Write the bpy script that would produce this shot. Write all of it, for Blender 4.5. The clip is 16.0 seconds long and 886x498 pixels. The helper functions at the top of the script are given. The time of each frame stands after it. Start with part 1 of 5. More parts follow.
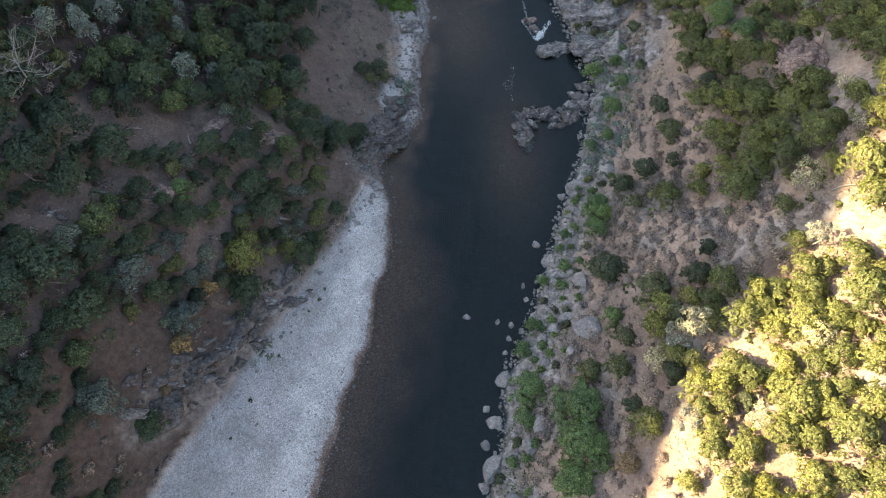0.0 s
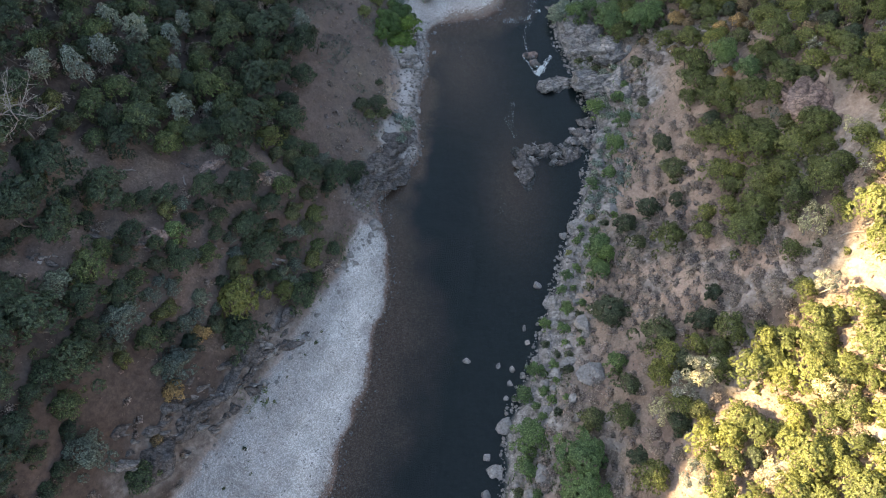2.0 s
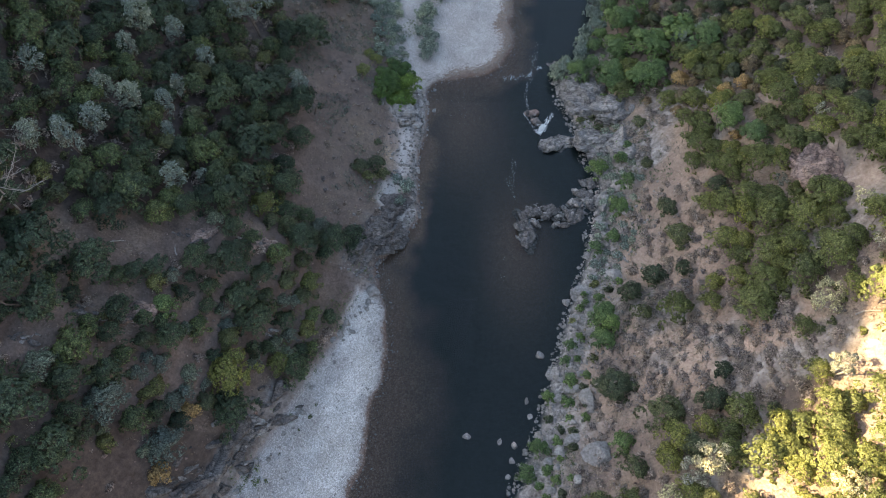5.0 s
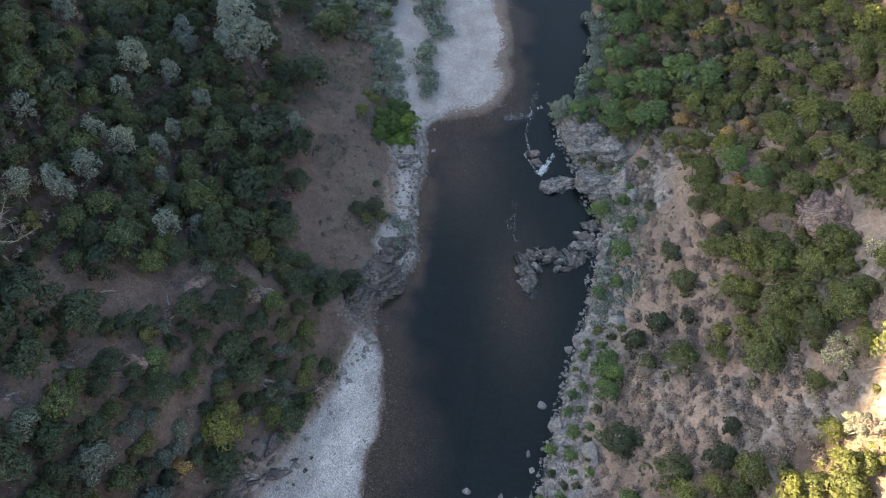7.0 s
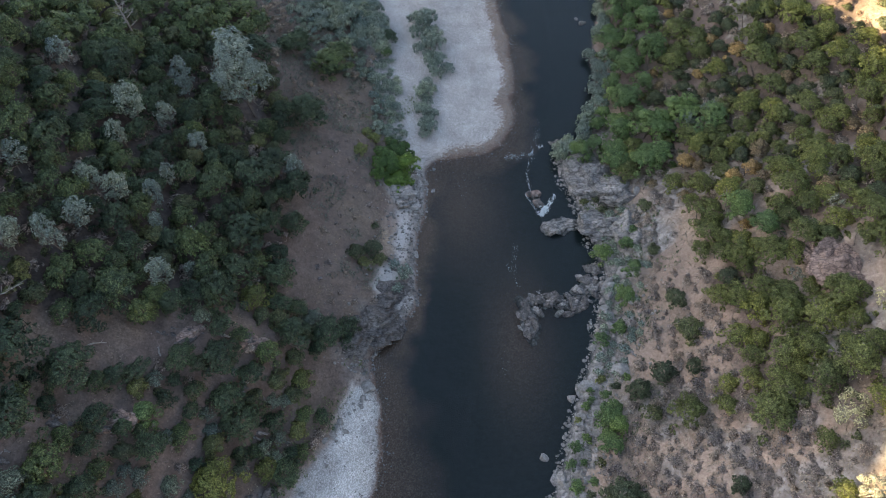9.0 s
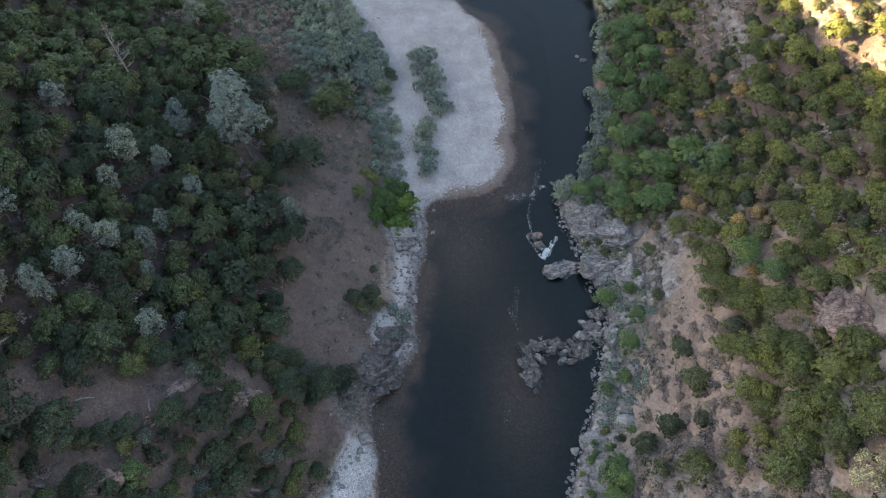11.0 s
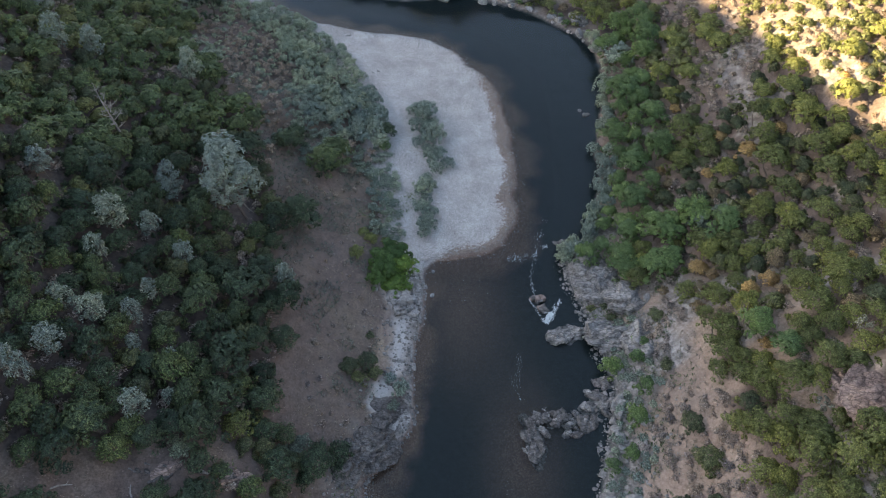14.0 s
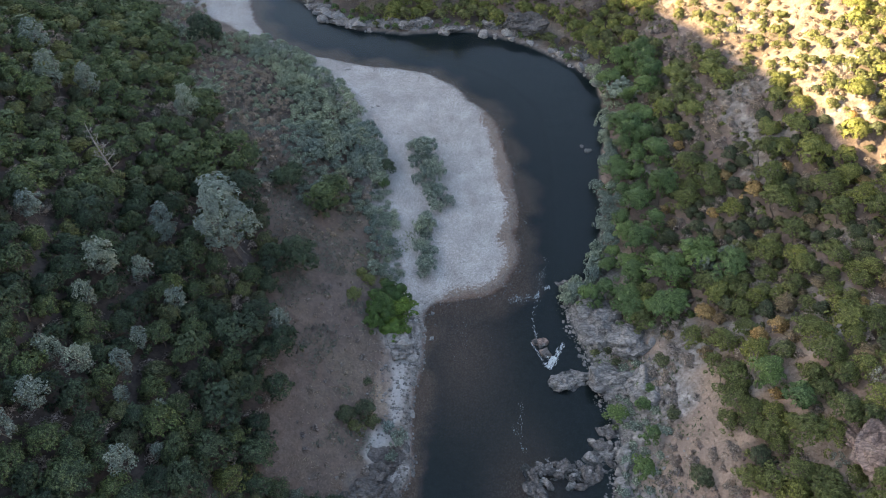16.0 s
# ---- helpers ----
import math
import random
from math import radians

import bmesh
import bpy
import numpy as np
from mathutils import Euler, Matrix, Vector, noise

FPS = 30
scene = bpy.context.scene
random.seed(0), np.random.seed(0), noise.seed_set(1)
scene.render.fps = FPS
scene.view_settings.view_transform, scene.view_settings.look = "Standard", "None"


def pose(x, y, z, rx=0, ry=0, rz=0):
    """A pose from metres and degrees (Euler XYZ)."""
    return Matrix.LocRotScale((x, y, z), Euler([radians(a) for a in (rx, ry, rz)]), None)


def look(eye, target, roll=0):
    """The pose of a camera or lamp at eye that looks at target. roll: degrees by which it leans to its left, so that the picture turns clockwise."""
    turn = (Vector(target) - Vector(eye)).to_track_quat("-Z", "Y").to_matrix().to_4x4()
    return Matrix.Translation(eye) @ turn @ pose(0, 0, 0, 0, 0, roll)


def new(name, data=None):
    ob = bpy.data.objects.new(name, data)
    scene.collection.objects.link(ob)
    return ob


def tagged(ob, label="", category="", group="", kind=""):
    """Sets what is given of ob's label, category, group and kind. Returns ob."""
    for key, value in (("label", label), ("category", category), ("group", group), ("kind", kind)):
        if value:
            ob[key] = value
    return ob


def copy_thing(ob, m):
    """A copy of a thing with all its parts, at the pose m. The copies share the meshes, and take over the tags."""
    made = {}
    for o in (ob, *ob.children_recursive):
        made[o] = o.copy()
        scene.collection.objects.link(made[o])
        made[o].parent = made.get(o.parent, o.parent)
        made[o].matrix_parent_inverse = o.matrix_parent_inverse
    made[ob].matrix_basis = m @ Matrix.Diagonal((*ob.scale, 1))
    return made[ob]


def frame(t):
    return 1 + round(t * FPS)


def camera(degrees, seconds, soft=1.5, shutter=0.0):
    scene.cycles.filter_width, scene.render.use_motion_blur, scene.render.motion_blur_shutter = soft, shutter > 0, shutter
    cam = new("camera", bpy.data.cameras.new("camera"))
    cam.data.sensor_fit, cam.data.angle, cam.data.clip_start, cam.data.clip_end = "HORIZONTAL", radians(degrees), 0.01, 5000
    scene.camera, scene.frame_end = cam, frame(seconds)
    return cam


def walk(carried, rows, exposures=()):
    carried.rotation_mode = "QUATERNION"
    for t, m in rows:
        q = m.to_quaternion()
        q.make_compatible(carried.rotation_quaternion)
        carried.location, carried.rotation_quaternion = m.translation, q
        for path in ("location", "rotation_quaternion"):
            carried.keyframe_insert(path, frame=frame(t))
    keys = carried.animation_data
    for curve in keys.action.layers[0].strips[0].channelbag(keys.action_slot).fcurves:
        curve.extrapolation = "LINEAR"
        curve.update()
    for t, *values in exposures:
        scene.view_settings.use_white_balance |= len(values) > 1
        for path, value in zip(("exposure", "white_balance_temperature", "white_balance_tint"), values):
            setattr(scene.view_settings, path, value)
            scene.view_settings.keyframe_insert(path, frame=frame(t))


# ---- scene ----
cam = camera(62.5, 16.0, soft=0.95)
METRES, EYE, TILT, LEAN, TURN = 40.0, 116.8, -62.0, 0.0, 0.0
ROWS = [
    (0.0, 0.0, 0.0, 0.0, 0.0, 0.0, -0.0),
    (0.5, 0.001, 0.015, 0.027, 0.01, 0.33, -0.01),
    (1.0, 0.0021, 0.0298, 0.0544, 0.03, 0.66, -0.02),
    (1.5, 0.003, 0.0442, 0.0816, 0.03, 0.98, -0.04),
    (2.0, 0.0036, 0.0595, 0.1085, 0.03, 1.29, -0.05),
    (2.5, 0.0051, 0.0745, 0.1363, 0.05, 1.6, -0.05),
    (3.0, 0.0065, 0.0896, 0.1633, 0.08, 1.96, -0.06),
    (3.5, 0.0077, 0.1046, 0.1908, 0.09, 2.37, -0.07),
    (4.0, 0.009, 0.1192, 0.2185, 0.11, 2.8, -0.09),
    (6.5, 0.0138, 0.1922, 0.3546, 0.14, 5.0, -0.15),
    (7.0, 0.0139, 0.2067, 0.382, 0.13, 5.42, -0.17),
    (7.5, 0.0151, 0.2216, 0.4099, 0.14, 5.83, -0.18),
    (8.0, 0.0171, 0.236, 0.4362, 0.16, 6.27, -0.2),
    (8.5, 0.0181, 0.2504, 0.4643, 0.17, 6.69, -0.2),
    (9.0, 0.0182, 0.2655, 0.4925, 0.17, 7.11, -0.21),
    (11.5, 0.022, 0.3395, 0.6293, 0.22, 9.34, -0.29),
    (12.0, 0.0231, 0.3543, 0.6568, 0.24, 9.76, -0.31),
    (12.5, 0.024, 0.3689, 0.6843, 0.24, 10.19, -0.34),
    (13.0, 0.0241, 0.384, 0.7116, 0.23, 10.62, -0.35),
    (13.5, 0.0252, 0.3989, 0.7398, 0.25, 11.04, -0.36),
    (14.0, 0.0254, 0.4138, 0.7672, 0.25, 11.47, -0.38),
    (14.5, 0.0259, 0.4285, 0.7958, 0.26, 11.88, -0.39),
    (15.0, 0.026, 0.4435, 0.8235, 0.25, 12.31, -0.41),
    (15.5, 0.0271, 0.4583, 0.8521, 0.28, 12.73, -0.42),
    (16.0, 0.0276, 0.4738, 0.8799, 0.28, 13.15, -0.43),
]
walk(cam, [(t, pose(0, 0, EYE, TILT, LEAN, TURN) @ pose(METRES * x, METRES * y, METRES * z, 90 + pitch, roll, yaw)) for t, x, y, z, yaw, pitch, roll in ROWS],
     [(0.0, 3.15, 7600, 12), (16.0, 3.15, 7600, 12)])

# ---- light: clear sky, low evening sun from the west behind the ridge ----
SUN_RISE = math.atan(0.45)
world = bpy.data.worlds.new("sky")
scene.world = world
world.use_nodes = True
wn = world.node_tree
sky = wn.nodes.new("ShaderNodeTexSky")
sky.sky_type = "NISHITA"
sky.sun_disc = False
sky.sun_elevation = SUN_RISE
sky.sun_rotation = radians(270)
sky.air_density, sky.dust_density, sky.ozone_density = 1.0, 1.2, 1.0
wn.links.new(sky.outputs[0], wn.nodes["Background"].inputs[0])
wn.nodes["Background"].inputs[1].default_value = 0.083
sun_data = bpy.data.lights.new("sun", "SUN")
sun_data.energy, sun_data.angle, sun_data.color = 4.0, radians(0.6), (1.0, 0.81, 0.50)
sun = new("sun", sun_data)
sun.matrix_world = look((0, 0, 0), (1.0, 0.0, -0.45))

# ---- materials ----
def material(name, rough=0.9):
    m = bpy.data.materials.new(name)
    m.use_nodes = True
    n, l = m.node_tree.nodes, m.node_tree.links
    b = n["Principled BSDF"]
    b.inputs["Roughness"].default_value = rough
    b.inputs["Specular IOR Level"].default_value = 0.25
    return m, n, l, b


def spot(n, l, size, detail=4.0, rough=0.6, kind="noise"):
    """Noise over the world's metres; size: of its features."""
    geo = n.new("ShaderNodeNewGeometry")
    if kind == "noise":
        t = n.new("ShaderNodeTexNoise")
        t.inputs["Detail"].default_value, t.inputs["Roughness"].default_value = detail, rough
    else:
        t = n.new("ShaderNodeTexVoronoi")
    t.inputs["Scale"].default_value = 1 / size
    l.new(geo.outputs["Position"], t.inputs["Vector"])
    return t


def ramp(n, l, source, stops):
    r = n.new("ShaderNodeValToRGB")
    e = r.color_ramp.elements
    while len(e) < len(stops):
        e.new(0.5)
    for k, (at, c) in enumerate(stops):
        e[k].position, e[k].color = at, (*c, 1) if len(c) == 3 else c
    l.new(source, r.inputs[0])
    return r.outputs[0]


def mix(n, l, fac, a, b, mode="MIX"):
    m = n.new("ShaderNodeMix")
    m.data_type, m.blend_type = "RGBA", mode
    for sock, v in ((m.inputs[0], fac), (m.inputs[6], a), (m.inputs[7], b)):
        if isinstance(v, (int, float)):
            sock.default_value = v
        elif isinstance(v, tuple):
            sock.default_value = (*v, 1)
        else:
            l.new(v, sock)
    return m.outputs[2]


def bump(n, l, b, source, depth, strength=1.0):
    k = n.new("ShaderNodeBump")
    k.inputs["Distance"].default_value, k.inputs["Strength"].default_value = depth, strength
    l.new(source, k.inputs["Height"])
    l.new(k.outputs[0], b.inputs["Normal"])


def zone(n, name):
    a = n.new("ShaderNodeAttribute")
    a.attribute_name = name
    return a.outputs["Fac"]


def ground_material():
    m, n, l, b = material("dry_ground", 0.95)
    big, mid, fine = spot(n, l, 11, 5), spot(n, l, 2.2, 6, 0.7), spot(n, l, 0.35, 5, 0.7)
    soil = ramp(n, l, mid.outputs[0], [(0.3, (0.095, 0.071, 0.062)), (0.5, (0.172, 0.131, 0.112)), (0.7, (0.255, 0.198, 0.168))])
    straw = ramp(n, l, fine.outputs[0], [(0.3, (0.16, 0.122, 0.09)), (0.7, (0.275, 0.222, 0.165))])
    tint = ramp(n, l, big.outputs[0], [(0.48, (0, 0, 0)), (0.70, (1, 1, 1))])
    base = mix(n, l, tint, soil, straw)
    base = mix(n, l, 0.8, base, ramp(n, l, fine.outputs[0], [(0.32, (0.42, 0.42, 0.42)), (0.66, (1.45, 1.43, 1.40))]), "MULTIPLY")
    base = mix(n, l, 0.8, base, ramp(n, l, spot(n, l, 0.8, 5, 0.8).outputs[0], [(0.34, (0.30, 0.29, 0.28)), (0.44, (1, 1, 1))]), "MULTIPLY")
    hay = ramp(n, l, spot(n, l, 0.5, 6, 0.75).outputs[0], [(0.34, (0.205, 0.147, 0.113)), (0.5, (0.305, 0.224, 0.174)), (0.66, (0.405, 0.312, 0.247))])
    base = mix(n, l, zone(n, "hay"), base, hay)
    # dark ground: leaf litter and dull soil, shade between crowns put into the tone
    dark_ground = ramp(n, l, spot(n, l, 0.9, 5, 0.75).outputs[0], [(0.35, (0.036, 0.029, 0.025)), (0.65, (0.090, 0.070, 0.061))])
    base = mix(n, l, zone(n, "dark_ground"), base, dark_ground)
    # grey bedrock
    r1 = spot(n, l, 1.6, 8, 0.72)
    rock = ramp(n, l, r1.outputs[0], [(0.36, (0.075, 0.068, 0.063)), (0.5, (0.190, 0.176, 0.164)), (0.64, (0.365, 0.345, 0.322))])
    base = mix(n, l, zone(n, "rock"), base, rock)
    # pale sand
    sand = ramp(n, l, spot(n, l, 0.6, 6, 0.75).outputs[0], [(0.3, (0.235, 0.222, 0.208)), (0.7, (0.385, 0.368, 0.347))])
    base = mix(n, l, zone(n, "sand"), base, sand)
    # river cobbles
    cell = spot(n, l, 0.15, kind="voronoi")
    stone = ramp(n, l, cell.outputs["Color"], [(0.15, (0.31, 0.30, 0.286)), (0.5, (0.425, 0.414, 0.398)), (0.85, (0.60, 0.587, 0.568))])
    stone = mix(n, l, 0.6, stone, ramp(n, l, cell.outputs["Distance"], [(0.35, (1, 1, 1)), (0.8, (0.64, 0.62, 0.60))]), "MULTIPLY")
    stone = mix(n, l, 0.8, stone, ramp(n, l, spot(n, l, 5, 4).outputs[0], [(0.35, (0.78, 0.76, 0.74)), (0.65, (1.1, 1.1, 1.1))]), "MULTIPLY")
    stone = mix(n, l, zone(n, "washed"), mix(n, l, 1.0, stone, (0.88, 0.87, 0.87), "MULTIPLY"), mix(n, l, 1.0, stone, (1.16, 1.16, 1.15), "MULTIPLY"))
    base = mix(n, l, zone(n, "gravel"), base, stone)
    # the bed: brown with weed, its deep parts darkened for light the water absorbs
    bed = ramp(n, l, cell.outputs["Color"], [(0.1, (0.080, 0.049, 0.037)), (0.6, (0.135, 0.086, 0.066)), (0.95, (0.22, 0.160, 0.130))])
    depth_dark = ramp(n, l, spot(n, l, 0.8, 6, 0.7).outputs[0], [(0.35, (0.009, 0.018, 0.021)), (0.75, (0.019, 0.030, 0.032))])
    bed = mix(n, l, zone(n, "deep"), bed, depth_dark)
    # brown damp patches among the stones along the bars
    damp = n.new("ShaderNodeMath")
    damp.operation = "MULTIPLY_ADD"
    l.new(zone(n, "edge"), damp.inputs[0])
    damp.inputs[1].default_value = 0.60
    l.new(spot(n, l, 0.55, 5, 0.8).outputs[0], damp.inputs[2])
    mud = ramp(n, l, cell.outputs["Color"], [(0.1, (0.105, 0.078, 0.063)), (0.9, (0.25, 0.20, 0.17))])
    base = mix(n, l, ramp(n, l, damp.outputs[0], [(0.70, (0, 0, 0)), (0.75, (1, 1, 1))]), base, mud)
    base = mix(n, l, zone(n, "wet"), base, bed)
    l.new(base, b.inputs["Base Color"])
    lump = mix(n, l, zone(n, "gravel"), mid.outputs[0], cell.outputs["Distance"])
    bump(n, l, b, lump, 0.25, 0.7)
    return m


def water_material():
    m = bpy.data.materials.new("river_water")
    m.use_nodes = True
    n, l = m.node_tree.nodes, m.node_tree.links
    n.remove(n["Principled BSDF"])
    clear, gloss, both, fres = (n.new("ShaderNode" + k) for k in ("BsdfTransparent", "BsdfGlossy", "MixShader", "Fresnel"))
    clear.inputs[0].default_value = (0.84, 0.87, 0.84, 1)
    gloss.inputs["Roughness"].default_value = 0.06
    fres.inputs["IOR"].default_value = 1.325
    k = n.new("ShaderNodeBump")
    k.inputs["Distance"].default_value, k.inputs["Strength"].default_value = 0.05, 0.35
    l.new(spot(n, l, 0.7, 4, 0.6).outputs[0], k.inputs["Height"])
    l.new(k.outputs[0], gloss.inputs["Normal"])
    l.new(k.outputs[0], fres.inputs["Normal"])
    l.new(fres.outputs[0], both.inputs[0])
    l.new(clear.outputs[0], both.inputs[1])
    l.new(gloss.outputs[0], both.inputs[2])
    l.new(both.outputs[0], n["Material Output"].inputs["Surface"])
    return m


def leaf_material(name, dark, mid_c, light, glow=0.34, grain=0.19, gaps=0.38, vary=1.0):
    """Foliage: a colour for each plant, a shade for each spray, small leaves with gaps between them, some light let through."""
    m, n, l, b = material(name, 0.62)
    geo, info = n.new("ShaderNodeNewGeometry"), n.new("ShaderNodeObjectInfo")
    small = spot(n, l, grain, 2.0, 0.5)
    spray = ramp(n, l, geo.outputs["Random Per Island"], [(0.0, (0.76, 0.76, 0.78)), (1.0, (1.26, 1.26, 1.22))])
    leaf = ramp(n, l, small.outputs[0], [(0.36, tuple(0.68 * v for v in dark)), (0.52, mid_c), (0.66, tuple(1.25 * v for v in light))])
    plant = ramp(n, l, info.outputs["Random"], [(0.0, tuple(1 - vary * v for v in (0.44, 0.36, 0.28))), (0.6, (1, 1, 1)), (1.0, tuple(1 + vary * v for v in (0.62, 0.48, 0.05)))])
    wide = ramp(n, l, spot(n, l, 7.0, 2.0).outputs[0], [(0.3, (0.80, 0.84, 0.90)), (0.7, (1.22, 1.18, 1.08))])
    col = mix(n, l, 1.0, mix(n, l, 1.0, leaf, spray, "MULTIPLY"), mix(n, l, 1.0, plant, wide, "MULTIPLY"), "MULTIPLY")
    l.new(col, b.inputs["Base Color"])
    t, s, hole, out = (n.new("ShaderNode" + k) for k in ("BsdfTranslucent", "MixShader", "BsdfTransparent", "MixShader"))
    l.new(col, t.inputs[0])
    s.inputs[0].default_value = glow
    l.new(b.outputs[0], s.inputs[1])
    l.new(t.outputs[0], s.inputs[2])
    cut = ramp(n, l, spot(n, l, grain * 1.5, 1.0).outputs[0], [(gaps, (0, 0, 0)), (gaps + 0.03, (1, 1, 1))])
    l.new(cut, out.inputs[0])
    l.new(hole.outputs[0], out.inputs[1])
    l.new(s.outputs[0], out.inputs[2])
    l.new(out.outputs[0], n["Material Output"].inputs["Surface"])
    return m


def plain_material(name, low, high, size, rough=0.9, depth=0.03, cracks=0.0):
    """A mottled surface; cracks: the breadth in metres of the blocks between its fissures."""
    m, n, l, b = material(name, rough)
    t, g = spot(n, l, size, 7, 0.7), spot(n, l, size * 6, 3)
    c = ramp(n, l, t.outputs[0], [(0.3, low), (0.7, high)])
    c = mix(n, l, 0.8, c, ramp(n, l, g.outputs[0], [(0.3, (0.66, 0.65, 0.65)), (0.7, (1.25, 1.24, 1.2))]), "MULTIPLY")
    relief = t.outputs[0]
    if cracks:
        geo, warp, bent = n.new("ShaderNodeNewGeometry"), spot(n, l, cracks * 1.5, 3), n.new("ShaderNodeMix")
        bent.data_type, bent.blend_type = "RGBA", "ADD"
        bent.inputs[0].default_value = cracks * 1.1
        l.new(geo.outputs["Position"], bent.inputs[6])
        l.new(warp.outputs["Color"], bent.inputs[7])
        stretch = n.new("ShaderNodeMapping")
        stretch.inputs["Rotation"].default_value = (0.5, 0.35, 0.6)
        stretch.inputs["Scale"].default_value = (0.55 / cracks, 1.5 / cracks, 1.2 / cracks)
        l.new(bent.outputs[2], stretch.inputs["Vector"])
        for scale, deep in ((1.0, 0.14), (2.7, 0.45)):
            v = n.new("ShaderNodeTexVoronoi")
            v.feature = "DISTANCE_TO_EDGE"
            v.inputs["Scale"].default_value = scale
            l.new(stretch.outputs[0], v.inputs["Vector"])
            c = mix(n, l, 0.68, c, ramp(n, l, v.outputs["Distance"], [(0.0, (deep, deep, deep)), (0.05, (0.8, 0.8, 0.8)), (0.13, (1.08, 1.08, 1.08))]), "MULTIPLY")
    l.new(c, b.inputs["Base Color"])
    bump(n, l, b, relief, depth)
    return m


GROUND = ground_material()
WATER = water_material()
BARK = plain_material("grey_bark", (0.07, 0.055, 0.045), (0.19, 0.16, 0.14), 0.25)
DEADWOOD = plain_material("bleached_wood", (0.16, 0.148, 0.135), (0.33, 0.31, 0.285), 0.2)
ROCK = plain_material("grey_rock", (0.085, 0.079, 0.075), (0.30, 0.285, 0.272), 0.9, 0.85, 0.12, 1.3)
OAK = leaf_material("oak_leaves", (0.026, 0.042, 0.025), (0.050, 0.076, 0.044), (0.098, 0.134, 0.074), vary=0.9)
# east oaks: stronger, warmer light on that side is put into the leaf colour
LIVE_OAK = leaf_material("live_oak_leaves", (0.080, 0.094, 0.034), (0.137, 0.156, 0.056), (0.200, 0.220, 0.086), 0.45, gaps=0.35, vary=0.5)
SCRUB_OAK = leaf_material("scrub_oak_leaves", (0.045, 0.056, 0.028), (0.080, 0.094, 0.048), (0.130, 0.146, 0.080))
PINE = leaf_material("gray_pine_needles", (0.10, 0.13, 0.112), (0.165, 0.205, 0.18), (0.26, 0.305, 0.265), grain=0.2, gaps=0.44, vary=0.25)
WILLOW = leaf_material("willow_leaves", (0.052, 0.088, 0.031), (0.092, 0.146, 0.054), (0.155, 0.216, 0.092), vary=0.35)
SAGE = leaf_material("sandbar_willow_leaves", (0.085, 0.114, 0.092), (0.180, 0.224, 0.184), (0.315, 0.365, 0.300), vary=0.4)
GOLD = leaf_material("turning_leaves", (0.135, 0.096, 0.054), (0.215, 0.155, 0.090), (0.30, 0.225, 0.135), gaps=0.42)
BRUSH = leaf_material("dry_brush", (0.155, 0.128, 0.116), (0.225, 0.186, 0.168), (0.31, 0.260, 0.234), 0.3, 0.2, 0.47, 0.3)

GREYLEAF = leaf_material("grey_green_leaves", (0.06, 0.08, 0.065), (0.115, 0.145, 0.118), (0.19, 0.225, 0.18), vary=0.4)
PALE = leaf_material("pale_buckeye_leaves", (0.17, 0.17, 0.13), (0.27, 0.27, 0.21), (0.38, 0.375, 0.30), gaps=0.48)
VINE = leaf_material("wild_grape_leaves", (0.035, 0.070, 0.018), (0.065, 0.120, 0.032), (0.11, 0.175, 0.055))
WEED = leaf_material("bank_weeds", (0.05, 0.085, 0.025), (0.09, 0.135, 0.045), (0.15, 0.19, 0.08), 0.3, 0.2, 0.2)
STRAW = leaf_material("dry_grass", (0.22, 0.175, 0.13), (0.285, 0.23, 0.172), (0.35, 0.29, 0.218), 0.1, 0.2, 0.2)
BOULDER = plain_material("pale_river_boulder", (0.09, 0.084, 0.078), (0.31, 0.297, 0.284), 0.4, 0.85, 0.10)
REDROCK = plain_material("brown_bedrock", (0.095, 0.069, 0.060), (0.32, 0.240, 0.210), 0.8, 0.9, 0.12, 1.1)
DARKROCK = plain_material("dark_layered_rock", (0.035, 0.032, 0.031), (0.185, 0.172, 0.165), 0.6, 0.9, 0.15, 0.8)
FOAM = plain_material("white_water_foam", (0.24, 0.31, 0.32), (0.80, 0.83, 0.82), 0.25, 0.5, 0.02)

# ---- the lie of the land ----
def lattice(x, y, seed):
    """Smooth value noise on the unit lattice, -1 to 1."""
    xi, yi = np.floor(x).astype(np.int64), np.floor(y).astype(np.int64)
    u, v = x - xi, y - yi
    u, v = u * u * (3 - 2 * u), v * v * (3 - 2 * v)

    def corner(a, b):
        k = (a * 374761393 + b * 668265263 + seed * 974634777) & 0xFFFFFFFF
        k = ((k ^ (k >> 13)) * 1274126177) & 0xFFFFFFFF
        return ((k ^ (k >> 16)) & 0xFFFF) / 32767.5 - 1
    top = corner(xi, yi) * (1 - u) + corner(xi + 1, yi) * u
    low = corner(xi, yi + 1) * (1 - u) + corner(xi + 1, yi + 1) * u
    return top * (1 - v) + low * v


def fractal(x, y, size, seed, octaves=4):
    total, gain = 0.0, 1.0
    for k in range(octaves):
        total = total + gain * lattice(x / size + 17.3 * k, y / size - 9.1 * k, seed + k)
        size, gain = size / 2.07, gain * 0.52
    return total


def rounded(knots, steps):
    """A closed smooth line (Catmull-Rom) through knots."""
    p = np.array(knots, float)
    a, b, c, d = np.roll(p, 1, 0), p, np.roll(p, -1, 0), np.roll(p, -2, 0)
    t = np.linspace(0, 1, steps, endpoint=False)[:, None, None]
    q = 0.5 * (2 * b + (c - a) * t + (2 * a - 5 * b + 4 * c - d) * t ** 2 + (3 * b - a - 3 * c + d) * t ** 3)
    return q.transpose(1, 0, 2).reshape(-1, 2)


